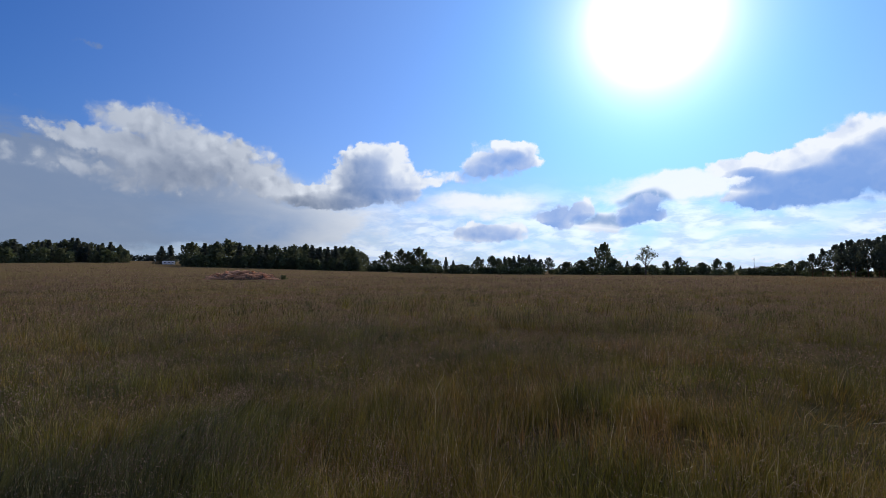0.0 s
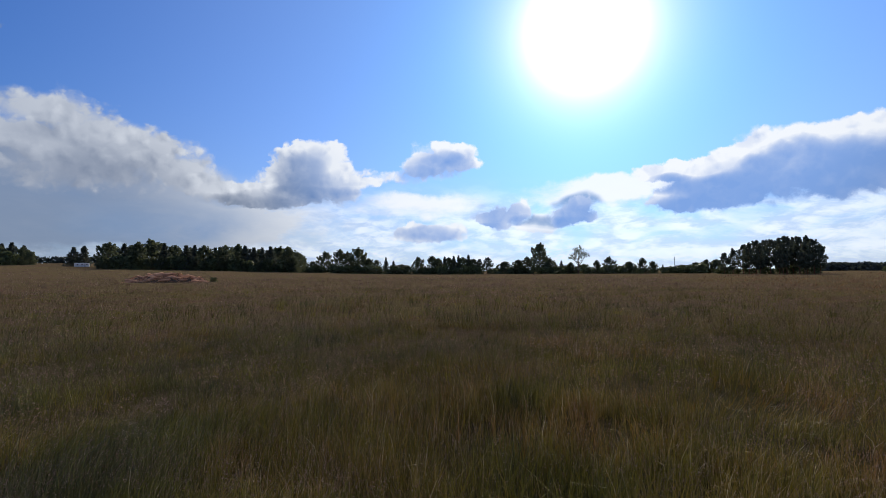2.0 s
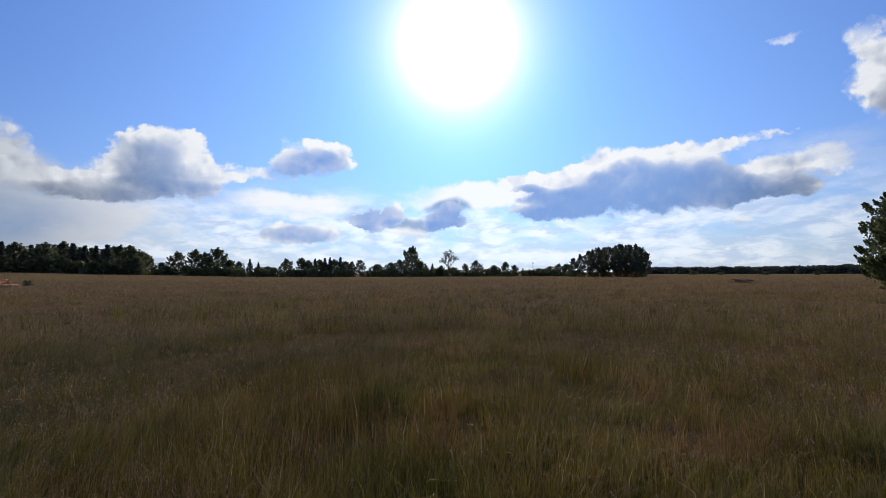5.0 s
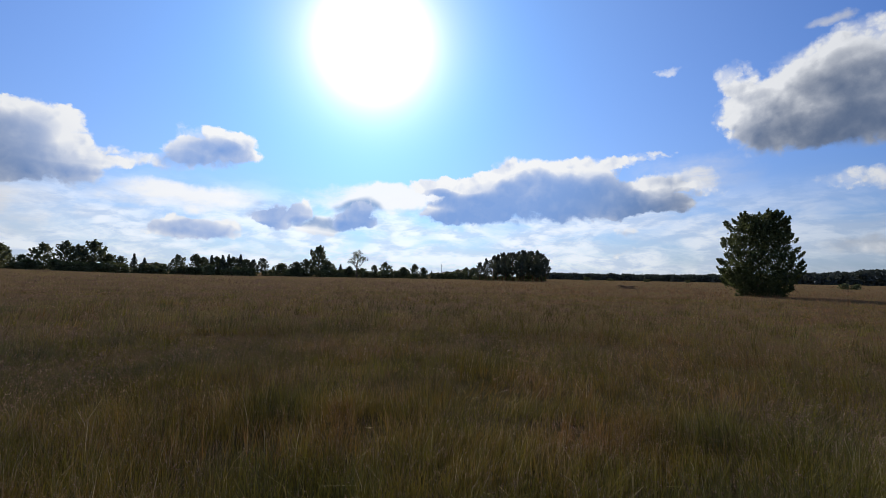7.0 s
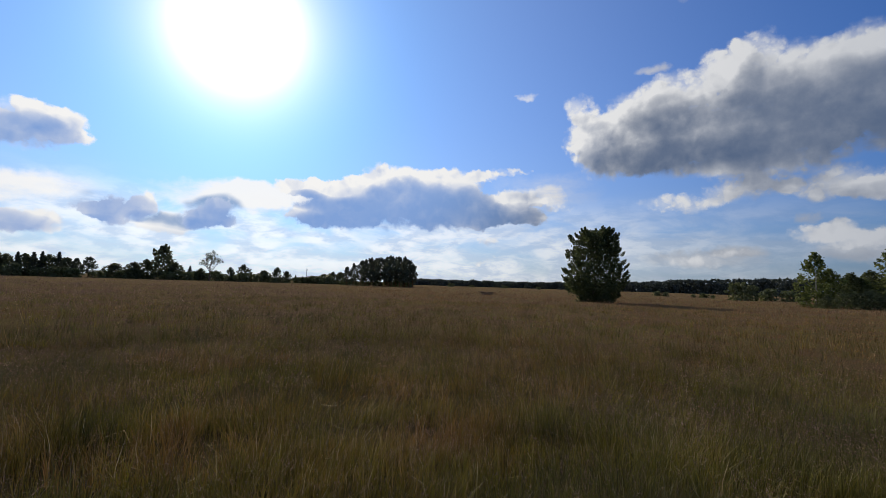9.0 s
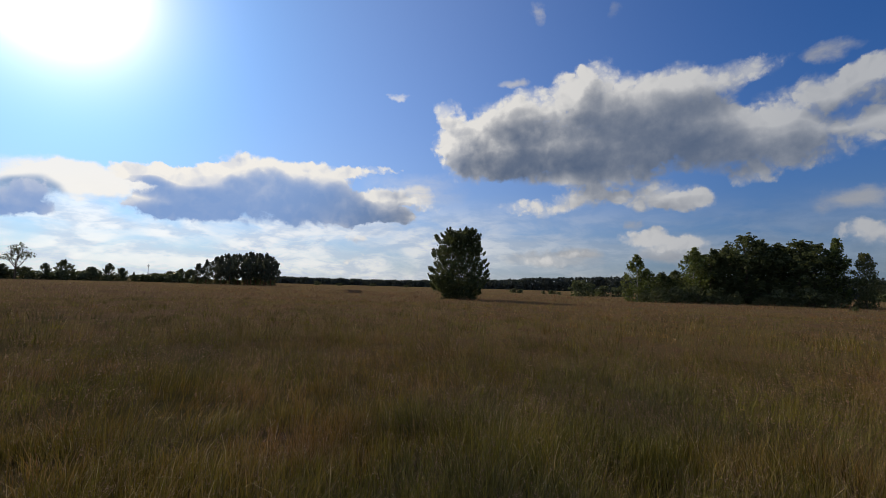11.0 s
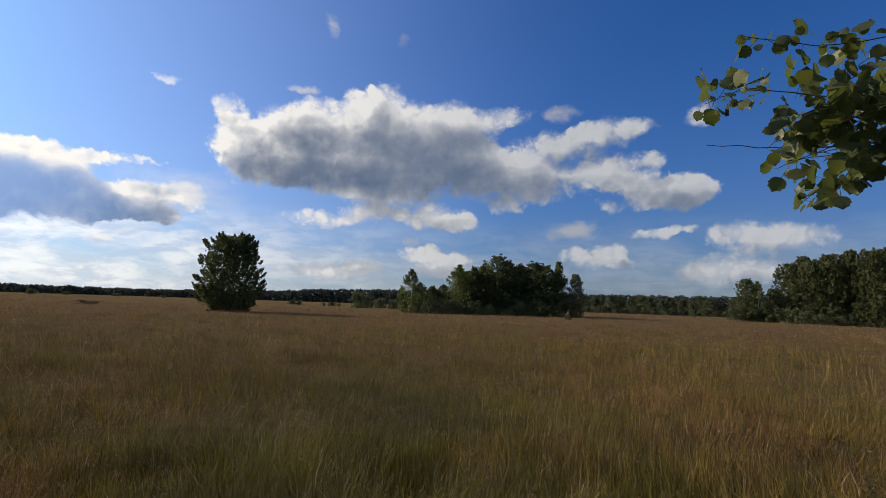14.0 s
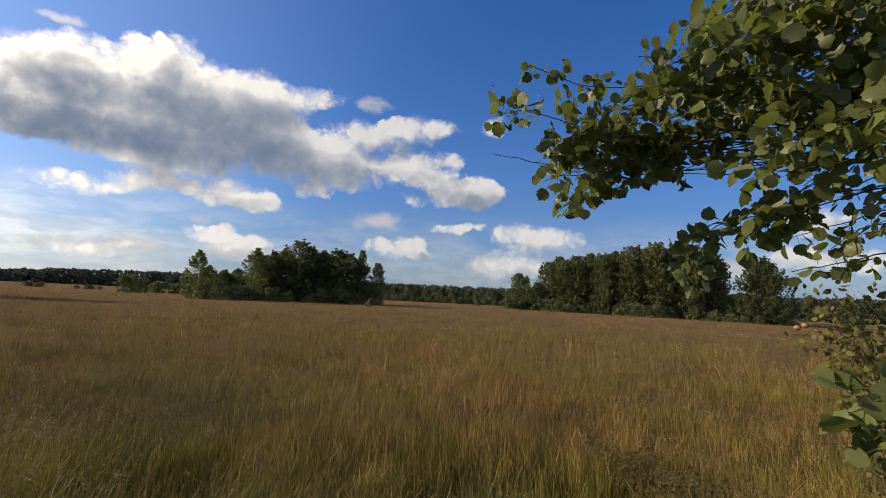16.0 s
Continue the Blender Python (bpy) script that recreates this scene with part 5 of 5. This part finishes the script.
# ---- things about the meadow ----
def hay_heap():
    x, y, z = at(-23.2, 70)
    heap = thing("hay_heap", pose(x, y, z, 0, 0, 22), "low heap of old reddish-brown hay lying in the meadow", "hay heap")
    rng = np.random.default_rng(4)
    nu, nv = 70, 34
    u, v = np.meshgrid(np.linspace(-1, 1, nu), np.linspace(-1, 1, nv), indexing="ij")
    q = np.clip(1 - np.abs(u) ** 2.6 - np.abs(v) ** 2.2, 0, 1)
    bumps = np.array([[noise.fractal(Vector((a * 4.2, b * 1.6, 3.1)), 0.8, 2.0, 5) for a, b in zip(r, s)] for r, s in zip(u, v)])
    h = 1.45 * q ** 0.6 * (0.75 + 0.55 * bumps) + 0.1 * (q > 0)
    pts = np.stack([u * 4.7, v * 1.7, np.maximum(h, -0.1)], -1).reshape(-1, 3)
    i, j = np.meshgrid(np.arange(nu - 1), np.arange(nv - 1), indexing="ij")
    f = np.stack([i * nv + j, (i + 1) * nv + j, (i + 1) * nv + j + 1, i * nv + j + 1], -1).reshape(-1, 4)
    under("heap_body", mesh_of("heap_body", pts, f, M_SOIL, None, True), heap, "dark rotted core")
    pick = pts[rng.integers(0, len(pts), 2600)]
    pick = pick[pick[:, 2] > 0.15]
    v2, f2 = leaf_quads(pick + rng.normal(size=pick.shape) * 0.06, 0.11, rng, 0.3, 5.0)
    under("loose_straw", mesh_of("loose_straw", v2, f2, M_HAY), heap, "tangled loose straw", "stuff")
    for k in range(34):
        a, b = rng.uniform(-0.93, 0.93), rng.uniform(-0.95, 0.2)
        s = np.linspace(-1, 1, 9)
        w = rng.uniform(0.5, 1.1)
        line = np.stack([a * 4.4 + s * w, b * 1.5 + 0.2 * np.sin(s * 2 + k), 1.3 * (1 - abs(a) ** 2.4) * (1 - b * b) ** 0.5 + 0.1 * np.cos(s * 1.5 + k) + 0.2 * np.sin(k * 2.1) * s + 0.12], 1)
        vv, ff = tube(line, 0.15 * (1 - s ** 4) + 0.02, 7)
        under("hay_swath", mesh_of("hay_swath", vv, ff, M_HAY, None, True), heap)


def small_heap():
    x, y, z = at(54.9, 78)
    heap = thing("brush_heap", pose(x, y, z, 0, 0, -50), "small dark heap of brushwood in the meadow", "brush heap")
    rng = np.random.default_rng(5)
    pieces = []
    for k in range(40):
        a = rng.uniform(0, 6.28)
        c = np.array([rng.normal() * 0.6, rng.normal() * 0.3, rng.uniform(0.25, 0.8)])
        d = np.array([math.cos(a) * 0.6, math.sin(a) * 0.3, rng.uniform(-0.15, 0.15)])
        pieces.append(tube(np.stack([c - d, c + [0, 0, 0.05], c + d]), [0.04, 0.05, 0.02], 5))
    v, f = joined(pieces)
    under("sticks", mesh_of("sticks", v, f, M_SOIL), heap, "", "stuff")
    s = np.linspace(0, 1, 8)
    v, f = tube(np.stack([0 * s, 0 * s, s * 0.75 - 0.05], 1), np.sqrt(1 - s ** 2) * 1.0 + 0.02, 14)
    v = v * np.array([1.1, 0.6, 1.0]) + rng.normal(size=v.shape) * 0.05
    under("earth", mesh_of("earth", v, f, M_SOIL, None, True), heap)


def caravan():
    x, y, z = at(-30.25, 226)
    root = thing("caravan", pose(x, y, z - 0.1, 0, 0, 34) @ Matrix.Scale(0.72, 4), "white caravan parked by the wood's edge", "caravan")
    part("body", box(6.4, 2.2, 2.1, 0.25), M_WHITE, root, "", Matrix.Translation((0, 0, 0.55)))
    for dx in (-1.9, 0.1, 2.0):
        w = part("window", box(0.7, 0.05, 0.4, 0.02), M_GLASS, root, "", Matrix.Translation((dx, -1.1, 1.55)))
        part("window_frame", box(0.8, 0.03, 0.05), M_WHITE, w, "", Matrix.Translation((0, -0.02, -0.06)))
    for side in (-1, 1):
        wheel = part("wheel", rod(0.33, 0.2, 20), M_RUBBER, root, "", pose(-0.2, side * 1.0 + 0.1, 0.33, 90, 0, 0))
        part("rim", rod(0.19, 0.22, 16), M_STEEL, wheel, "", Matrix.Translation((0, 0, -0.01)))
    part("drawbar", box(1.5, 0.12, 0.1), M_STEEL, root, "", Matrix.Translation((3.8, 0, 0.5)))
    part("door", box(0.65, 0.05, 1.75, 0.02), M_ROOF, root, "", Matrix.Translation((1.15, -1.1, 0.62)))


def gabled(name, az, d, w, deep, wall_h, roof_h, turn, label, roof_mat, panes):
    x, y, z = at(az, d)
    root = thing(name, pose(x, y, z, 0, 0, turn), label, "house")
    part("wall", box(w, deep, wall_h), M_WALL, root)
    bm = bmesh.new()
    ys = deep / 2 + 0.4
    ring = [[bm.verts.new((sx * (w / 2 + 0.4), yy, zz)) for yy, zz in ((-ys, wall_h - 0.1), (0, wall_h + roof_h), (ys, wall_h - 0.1), (0, wall_h + roof_h - 0.25))] for sx in (-1, 1)]
    for a, b in ((0, 1), (1, 2), (2, 3), (3, 0)):
        bm.faces.new((ring[0][a], ring[0][b], ring[1][b], ring[1][a]))
    bm.faces.new(ring[0][::-1])
    bm.faces.new(ring[1])
    part("roof", bm, roof_mat, root)
    chimney = part("chimney", box(0.5, 0.5, 1.2), M_TILE, root, "", Matrix.Translation((w * 0.2, 0.4, wall_h + roof_h * 0.6)))
    part("chimney_cap", box(0.62, 0.62, 0.08), M_WALL, chimney, "", Matrix.Translation((0, 0, 1.2)))
    for i in range(panes):
        dx = (i + 0.5) / panes * w - w / 2
        win = part("window", box(1.0, 0.08, 1.1), M_GLASS, root, "", Matrix.Translation((dx, -deep / 2 - 0.02, 1.0)))
        part("sill", box(1.15, 0.15, 0.06), M_WHITE, win, "", Matrix.Translation((0, -0.04, -0.08)))


def mast():
    x, y, z = at(33.4, 330)
    root = thing("radio_mast", pose(x, y, z), "thin steel radio mast behind the trees", "mast")
    part("pole", rod(0.22, sized(33.4, 330, 1.4), 10, 0.12), M_STEEL, root)
    for h in (8.3, 9.0):
        part("antenna", box(0.9, 0.9, 0.25, 0.04), M_STEEL, root, "", Matrix.Translation((0, 0, h)))


hay_heap()
small_heap()
caravan()
gabled("farm_shed", 34.7, 228, 9.5, 6.0, 2.4, 1.5, -34, "low farm shed with a pale sheet-metal roof among trees", M_ROOF, 4)
gabled("cottage", 28.2, 224, 5.5, 5.0, 1.6, 1.0, -28, "low pale cottage half hidden behind the hedge", M_ROOF, 2)
gabled("cottage", 1.9, 235, 8.0, 6.5, 2.5, 2.2, 10, "cottage with a dark roof behind the tree row", M_TILE, 3)
mast()


# ---- the aspen beside the camera, whose branches hang into view ----
EYE = Vector((0.296, -0.253, 1.65))
ASPEN_AT = EYE + toward(178, 0, 2.9)
aspen = thing("aspen_tree", pose(ASPEN_AT.x, ASPEN_AT.y, 0.0), "aspen with round toothed green leaves hanging over the meadow's edge", "tree")
rng = np.random.default_rng(12)


def leaf_mesh(seed, n=9):
    """A round aspen leaf, one unit across, folded a little along its rib, with its stalk."""
    q = np.random.default_rng(seed)
    t = np.linspace(0, 1, n)
    rib = np.stack([t, 0 * t, 0.10 * np.sin(t * 3.0) * q.uniform(-1, 1)], 1)
    half = 0.5 * np.sin(np.pi * np.clip(t, 0.0, 1.0) ** 0.85) ** 0.62 * (1 + 0.07 * (-1.0) ** np.arange(n))
    fold, curl = q.uniform(0.03, 0.25), q.uniform(-0.12, 0.12)
    left = rib + np.stack([0 * t + 0.03 * (-1.0) ** np.arange(n), half, half * fold + curl * t], 1)
    right = rib + np.stack([0 * t + 0.03 * (-1.0) ** np.arange(n), -half, half * fold * q.uniform(0.6, 1.2) + curl * t], 1)
    v = np.concatenate([rib, left, right])
    i = np.arange(n - 1)
    f = np.concatenate([np.stack([i, i + 1, n + i + 1, n + i], 1), np.stack([i, 2 * n + i, 2 * n + i + 1, i + 1], 1)])
    stalk = np.array([[-0.75, 0.0, 0.1], [0.02, -0.018, 0.0], [0.02, 0.018, 0.0], [-0.75, 0.02, 0.1]])
    return np.concatenate([v, stalk]), np.concatenate([f, [[len(v), len(v) + 1, len(v) + 2, len(v) + 3]]])


LEAF_SHAPES = [leaf_mesh(100 + i) for i in range(6)]
SMALL_SHAPES = [leaf_mesh(120 + i, 5) for i in range(6)]
LEAF_MESHES = [mesh_of("leaf", v, f, M_ASPEN, None, True) for v, f in LEAF_SHAPES]
loose_leaves, leaf_count, twig_roots = [], 0, []


def twig(points, leaves, size):
    """A twig through points given as azimuth, elevation and distance from the eye, with leaves along its outer part."""
    global leaf_count
    p = np.array([EYE + toward(a, e, d) for a, e, d in points]) - np.array([ASPEN_AT.x, ASPEN_AT.y, 0.0])
    s = np.linspace(0, len(p) - 1, 4 * len(p))
    line = np.stack([np.interp(s, np.arange(len(p)), p[:, c]) for c in range(3)], 1)
    for _ in range(2):
        line[1:-1] = (line[:-2] + 2 * line[1:-1] + line[2:]) / 4
    line[1:-1] += rng.normal(size=line[1:-1].shape) * 0.0018
    v, f = tube(line, np.linspace(0.0024, 0.001, len(line)), 5)
    under("twig", mesh_of("twig", v, f, M_TWIG, None, True), aspen)
    twig_roots.append(line[0])
    for i in range(leaves):
        q = (0.12 + 0.88 * (i + rng.random()) / leaves) * (len(line) - 1)
        a = line[int(q)] + (line[min(int(q) + 1, len(line) - 1)] - line[int(q)]) * (q % 1)
        away = Vector(rng.normal(size=3) + np.array([0, 0, -0.35])).normalized()
        c = size * rng.uniform(0.5, 1.25)
        place = Vector(a) + away * c * rng.uniform(0.55, 1.0)
        turn = away.to_track_quat("X", "Z").to_matrix().to_4x4() @ pose(0, 0, 0, rng.uniform(-180, 180), rng.uniform(-35, 35), 0)
        m = Matrix.Translation(place) @ turn @ Matrix.Scale(c, 4)
        if leaf_count < 300:
            ob = under("leaf", LEAF_MESHES[leaf_count % 6], aspen)
            ob.matrix_basis = m
        else:
            v, f = LEAF_SHAPES[leaf_count % 6]
            loose_leaves.append((v @ np.array(m.to_3x3()).T + np.array(m.translation), f))
        leaf_count += 1


twig([(148.6, 18.7, 2.0), (140.5, 18.5, 1.88), (132.7, 20.1, 1.75), (124.0, 23.0, 1.62), (120.5, 22.0, 1.5)], 88, 0.044)
twig([(153.0, 23.6, 2.1), (146.2, 24.0, 1.96), (139.9, 24.3, 1.83), (131.4, 24.8, 1.69), (124.2, 27.8, 1.55)], 88, 0.044)
twig([(134.5, 15.8, 1.8), (128.7, 16.3, 1.7), (120.6, 17.8, 1.6)], 0, 0.044)
twig([(144.5, 18.7, 1.9), (137.6, 16.3, 1.77), (132.3, 14.0, 1.63), (128.5, 10.9, 1.5)], 54, 0.044)
twig([(144.5, 18.1, 1.9), (137.0, 16.9, 1.75), (133.3, 15.2, 1.6), (131.1, 11.5, 1.45)], 47, 0.044)
twig([(141.7, 17.8, 1.9), (134.5, 17.7, 1.77), (129.9, 19.8, 1.63), (126.0, 16.7, 1.5)], 61, 0.044)
twig([(156.5, 22.8, 1.9), (152.2, 26.8, 1.77), (146.7, 27.6, 1.63), (142.9, 29.4, 1.5)], 61, 0.055)
twig([(152.1, 22.3, 2.0), (145.1, 25.3, 1.8), (137.5, 27.5, 1.6)], 61, 0.044)
twig([(153.5, 10.4, 1.9), (148.5, 9.9, 1.82), (144.9, 9.2, 1.75), (143.0, 6.2, 1.68), (143.4, 2.9, 1.6)], 74, 0.045)
twig([(153.5, 10.4, 1.9), (149.9, 9.6, 1.75), (147.9, 7.6, 1.6)], 47, 0.045)
twig([(161.0, 6.8, 1.7), (157.4, 5.7, 1.55), (151.6, 4.4, 1.4)], 34, 0.036)
twig([(161.1, 8.3, 1.7), (157.5, 8.8, 1.55), (154.7, 6.6, 1.4)], 34, 0.036)
twig([(161.7, -7.9, 1.2), (159.4, -7.7, 1.15), (157.3, -7.2, 1.1), (155.4, -8.5, 1.05)], 22, 0.041)
twig([(161.8, -5.2, 1.2), (159.2, -5.0, 1.15), (157.0, -6.0, 1.1), (155.7, -5.0, 1.05)], 19, 0.042)
twig([(161.6, -9.2, 1.2), (158.6, -9.5, 1.12), (156.5, -10.2, 1.05)], 18, 0.041)
# the thick of the branch, closer to the trunk
for i in range(20):
    az, el = rng.uniform(126.5, 139), rng.uniform(14.5, 26)
    el = min(el, 17 + 0.9 * (az - 126.5))
    d = rng.uniform(1.5, 1.9)
    twig([(az + rng.uniform(9, 13), el + rng.uniform(-2, 3), d + 0.3), (az + 5, el + rng.uniform(-1, 2.5), d + 0.15), (az, el, d)], 19, 0.042)
for i in range(70):
    az, el = rng.uniform(135.5, 161), rng.uniform(13.5, 34)
    if el < 17 and az > 150:
        el += 4
    if el > 25:
        az = max(az, 140 + 0.9 * (el - 25))
    d = rng.uniform(1.45, 2.1)
    twig([(az + rng.uniform(9, 14), el + rng.uniform(-1, 5), d + 0.4), (az + 6, el + rng.uniform(0, 3), d + 0.2), (az, el, d)], 30, 0.045)
for i in range(16):
    az, el, d = rng.uniform(147, 161), rng.uniform(14, 22), rng.uniform(1.3, 1.5)
    twig([(az + 9, el + rng.uniform(0, 4), d + 0.3), (az + 4, el + rng.uniform(0, 2), d + 0.15), (az, el, d)], 20, 0.043)
for i in range(8):
    az, el = rng.uniform(143, 161), rng.uniform(7.5, 13.0)
    d = rng.uniform(1.5, 2.0)
    twig([(az + rng.uniform(8, 12), el + rng.uniform(2, 7), d + 0.4), (az + 5, el + rng.uniform(1, 4), d + 0.2), (az, el, d)], 18, 0.044)
for i in range(16):
    az, el = rng.uniform(160, 190), rng.uniform(-5, 45)
    d = rng.uniform(1.6, 2.4)
    twig([(az + 8, el + 3, d + 0.4), (az, el, d)], 16, 0.052)


def aspen_wood():
    s = np.linspace(0, 1, 10)
    line = np.stack([0.12 * np.sin(s * 3), 0.1 * np.sin(s * 2 + 1), s * 6.2 - 0.2], 1)
    v, f = tube(line, 0.11 * (1.05 - 0.85 * s), 12)
    under("trunk", mesh_of("trunk", v, f, M_BARK, None, True), aspen)
    hubs = [np.array([0.18, 0.7, 2.7]), np.array([0.12, 0.8, 2.0]), np.array([0.2, 0.7, 1.4]), np.array([0.15, 0.8, 3.2])]
    for c in hubs:
        start = np.array([0.05, 0.05, c[2] - 0.7])
        q = np.linspace(0, 1, 6)[:, None]
        v, f = tube(start + (c - start) * q + np.sin(q * np.pi) * np.array([0, 0, 0.08]), np.linspace(0.035, 0.014, 6), 7)
        under("limb", mesh_of("limb", v, f, M_BARK, None, True), aspen)
    for r in twig_roots:
        c = min(hubs, key=lambda h: np.linalg.norm(h - r))
        q = np.linspace(0, 1, 6)[:, None]
        v, f = tube(c + (r - c) * q + np.sin(q * np.pi) * np.array([0, 0, 0.07]) + np.sin(q * 9) * rng.normal(size=3) * 0.03, np.linspace(0.004, 0.0018, 6), 5)
        under("branch", mesh_of("branch", v, f, M_TWIG, None, True), aspen)
    v, f = joined(loose_leaves)
    under("leaves", mesh_of("leaves", v, f, M_ASPEN, None, True), aspen, "", "stuff")
    q = np.random.default_rng(15)
    c, p = crown_points(q, 9000, 60, 1.4, 1.4, 2.6, 6.4, 0.5, round_profile, 0.2)
    p = p[np.hypot(p[:, 0] - 1.2, p[:, 1] - 2.4) > 1.0]
    v, f = leaf_quads(p, 0.06, q, 0.0, 1.1)
    under("upper_crown", mesh_of("upper_crown", v, f, M_ASPEN), aspen, "", "stuff")


aspen_wood()


# ---- the small-leaved shrub under the aspen ----
def shrub():
    q = np.random.default_rng(33)
    foot = EYE + toward(163, 0, 2.75)
    root = thing("olive_shrub", pose(foot.x, foot.y, float(land(foot.x, foot.y))), "small-leaved olive shrub with brownish twigs under the aspen", "shrub")
    base, pieces = np.array([foot.x, foot.y, float(land(foot.x, foot.y))]), []
    for i in range(34):
        az, el, d = q.uniform(152.0, 168.0), q.uniform(-8.0, 4.0), q.uniform(2.2, 2.9)
        if az < 156:
            el = q.uniform(-3.0, 3.0)
        end = np.array(EYE + toward(az, el, d)) - base
        start = np.array([*q.normal(size=2) * 0.1, -0.03])
        t = np.linspace(0, 1, 9)[:, None]
        line = start + (end - start) * np.concatenate([t, t, t ** 0.72], 1) + np.sin(t * 8 + i) * q.normal(size=3) * 0.012
        v, f = tube(line, np.linspace(0.006, 0.0012, 9), 5)
        under("branch", mesh_of("branch", v, f, M_TWIG, None, True), root)
        for _ in range(110):
            at_q = q.beta(3.2, 1.1) * 8
            p = line[int(at_q)] + (line[min(int(at_q) + 1, 8)] - line[int(at_q)]) * (at_q % 1) + q.normal(size=3) * 0.055
            away = Vector(q.normal(size=3) + np.array([0, 0, 0.2])).normalized()
            m = Matrix.Translation(p) @ away.to_track_quat("X", "Z").to_matrix().to_4x4() @ pose(0, 0, 0, q.uniform(-180, 180), 0, 0) @ Matrix.Diagonal((*(q.uniform(0.016, 0.034) * np.array([1.0, 0.7, 0.7])), 1.0))
            v, f = SMALL_SHAPES[q.integers(6)]
            pieces.append((v @ np.array(m.to_3x3()).T + np.array(m.translation), f))
    v, f = joined(pieces)
    under("leaves", mesh_of("leaves", v, f, M_OLIVE, None, True), root, "", "stuff")
    for az, el in ((151.9, -1.0), (152.5, -0.75)):
        c = EYE + toward(az, el, 2.35) - Vector(base)
        bm = bmesh.new()
        bmesh.ops.create_icosphere(bm, subdivisions=2, radius=0.0125)
        for w in bm.verts:
            w.co *= 1.0 + 0.10 * noise.noise(w.co * 120.0)
        for face in bm.faces:
            face.smooth = True
        part("gall", bm, M_GALL, root, "round buff gall", Matrix.Translation(c) @ Matrix.Diagonal((1.0, 1.0, 0.85, 1.0)))
        end = np.array(EYE + toward(156.0, el - 0.5, 2.5)) - base
        t = np.linspace(0, 1, 5)[:, None]
        v, f = tube(end + (np.array(c) - end) * t + np.sin(t * np.pi) * np.array([0, 0, 0.02]), np.linspace(0.002, 0.001, 5), 5)
        under("branch", mesh_of("branch", v, f, M_TWIG, None, True), root)


M_OLIVE = leafy("olive_leaves", (0.045, 0.052, 0.018), (0.15, 0.145, 0.052), (0.20, 0.21, 0.05), 0.55, 0.3, 0.15)
M_GALL = surface("buff_gall", (0.20, 0.13, 0.07), (0.34, 0.24, 0.15), 60.0, 0.7, 0.3)
shrub()


# ---- weeds by the camera's feet ----
def weed(az, d, h, seed, label):
    q = np.random.default_rng(seed)
    p = EYE + toward(az, 0, d)
    z = float(land(p.x, p.y))
    root = thing("wild_herb", pose(p.x, p.y, z, 0, 0, q.uniform(0, 360)), label, "weed", "weeds at the meadow's edge")
    pts = []
    for i in range(5):
        s = np.linspace(0, 1, 7)[:, None]
        lean = np.array([*q.normal(size=2) * 0.16, 1.0]) * h * q.uniform(0.75, 1.05)
        line = lean * s + np.sin(s * 2.5) * np.array([*q.normal(size=2) * 0.03, 0]) - np.array([0, 0, 0.02])
        v, f = tube(line, np.linspace(0.004, 0.0012, 7), 5)
        under("stem", mesh_of("stem", v, f, M_HERB_STEM, None, True), root)
        at_q = q.uniform(0.3, 1.0, 95)
        spread = (0.075 * (1.25 - at_q))[:, None] * h / 0.6
        pts.append(lean * at_q[:, None] + q.normal(size=(95, 3)) * spread * np.array([1, 1, 0.6]) * 1.25)
    v, f = leaf_quads(np.concatenate(pts), 0.011, q, 0.2, 2.6)
    under("leaves", mesh_of("leaves", v, f, M_HERB), root, "", "stuff")


M_HERB = leafy("herb_leaves", (0.035, 0.045, 0.018), (0.11, 0.095, 0.04), (0.13, 0.14, 0.05), 0.9, 0.15, 0.03)
M_HERB_STEM = surface("herb_stem", (0.10, 0.06, 0.035), (0.22, 0.14, 0.08), 30.0, 0.8, 0.3)
for i, (az, d, h) in enumerate(((150.2, 2.9, 0.5), (148.4, 3.1, 0.46), (152.0, 3.1, 0.52), (153.4, 2.8, 0.5), (144.2, 4.2, 0.46), (142.0, 4.4, 0.48), (140.4, 4.2, 0.45), (138.0, 4.6, 0.47), (136.2, 4.5, 0.45), (134.5, 4.8, 0.46), (139.3, 5.0, 0.48), (132.8, 5.2, 0.45))):
    weed(az, d, h, 200 + i, "brownish wild herb with small dull leaves in the grass")
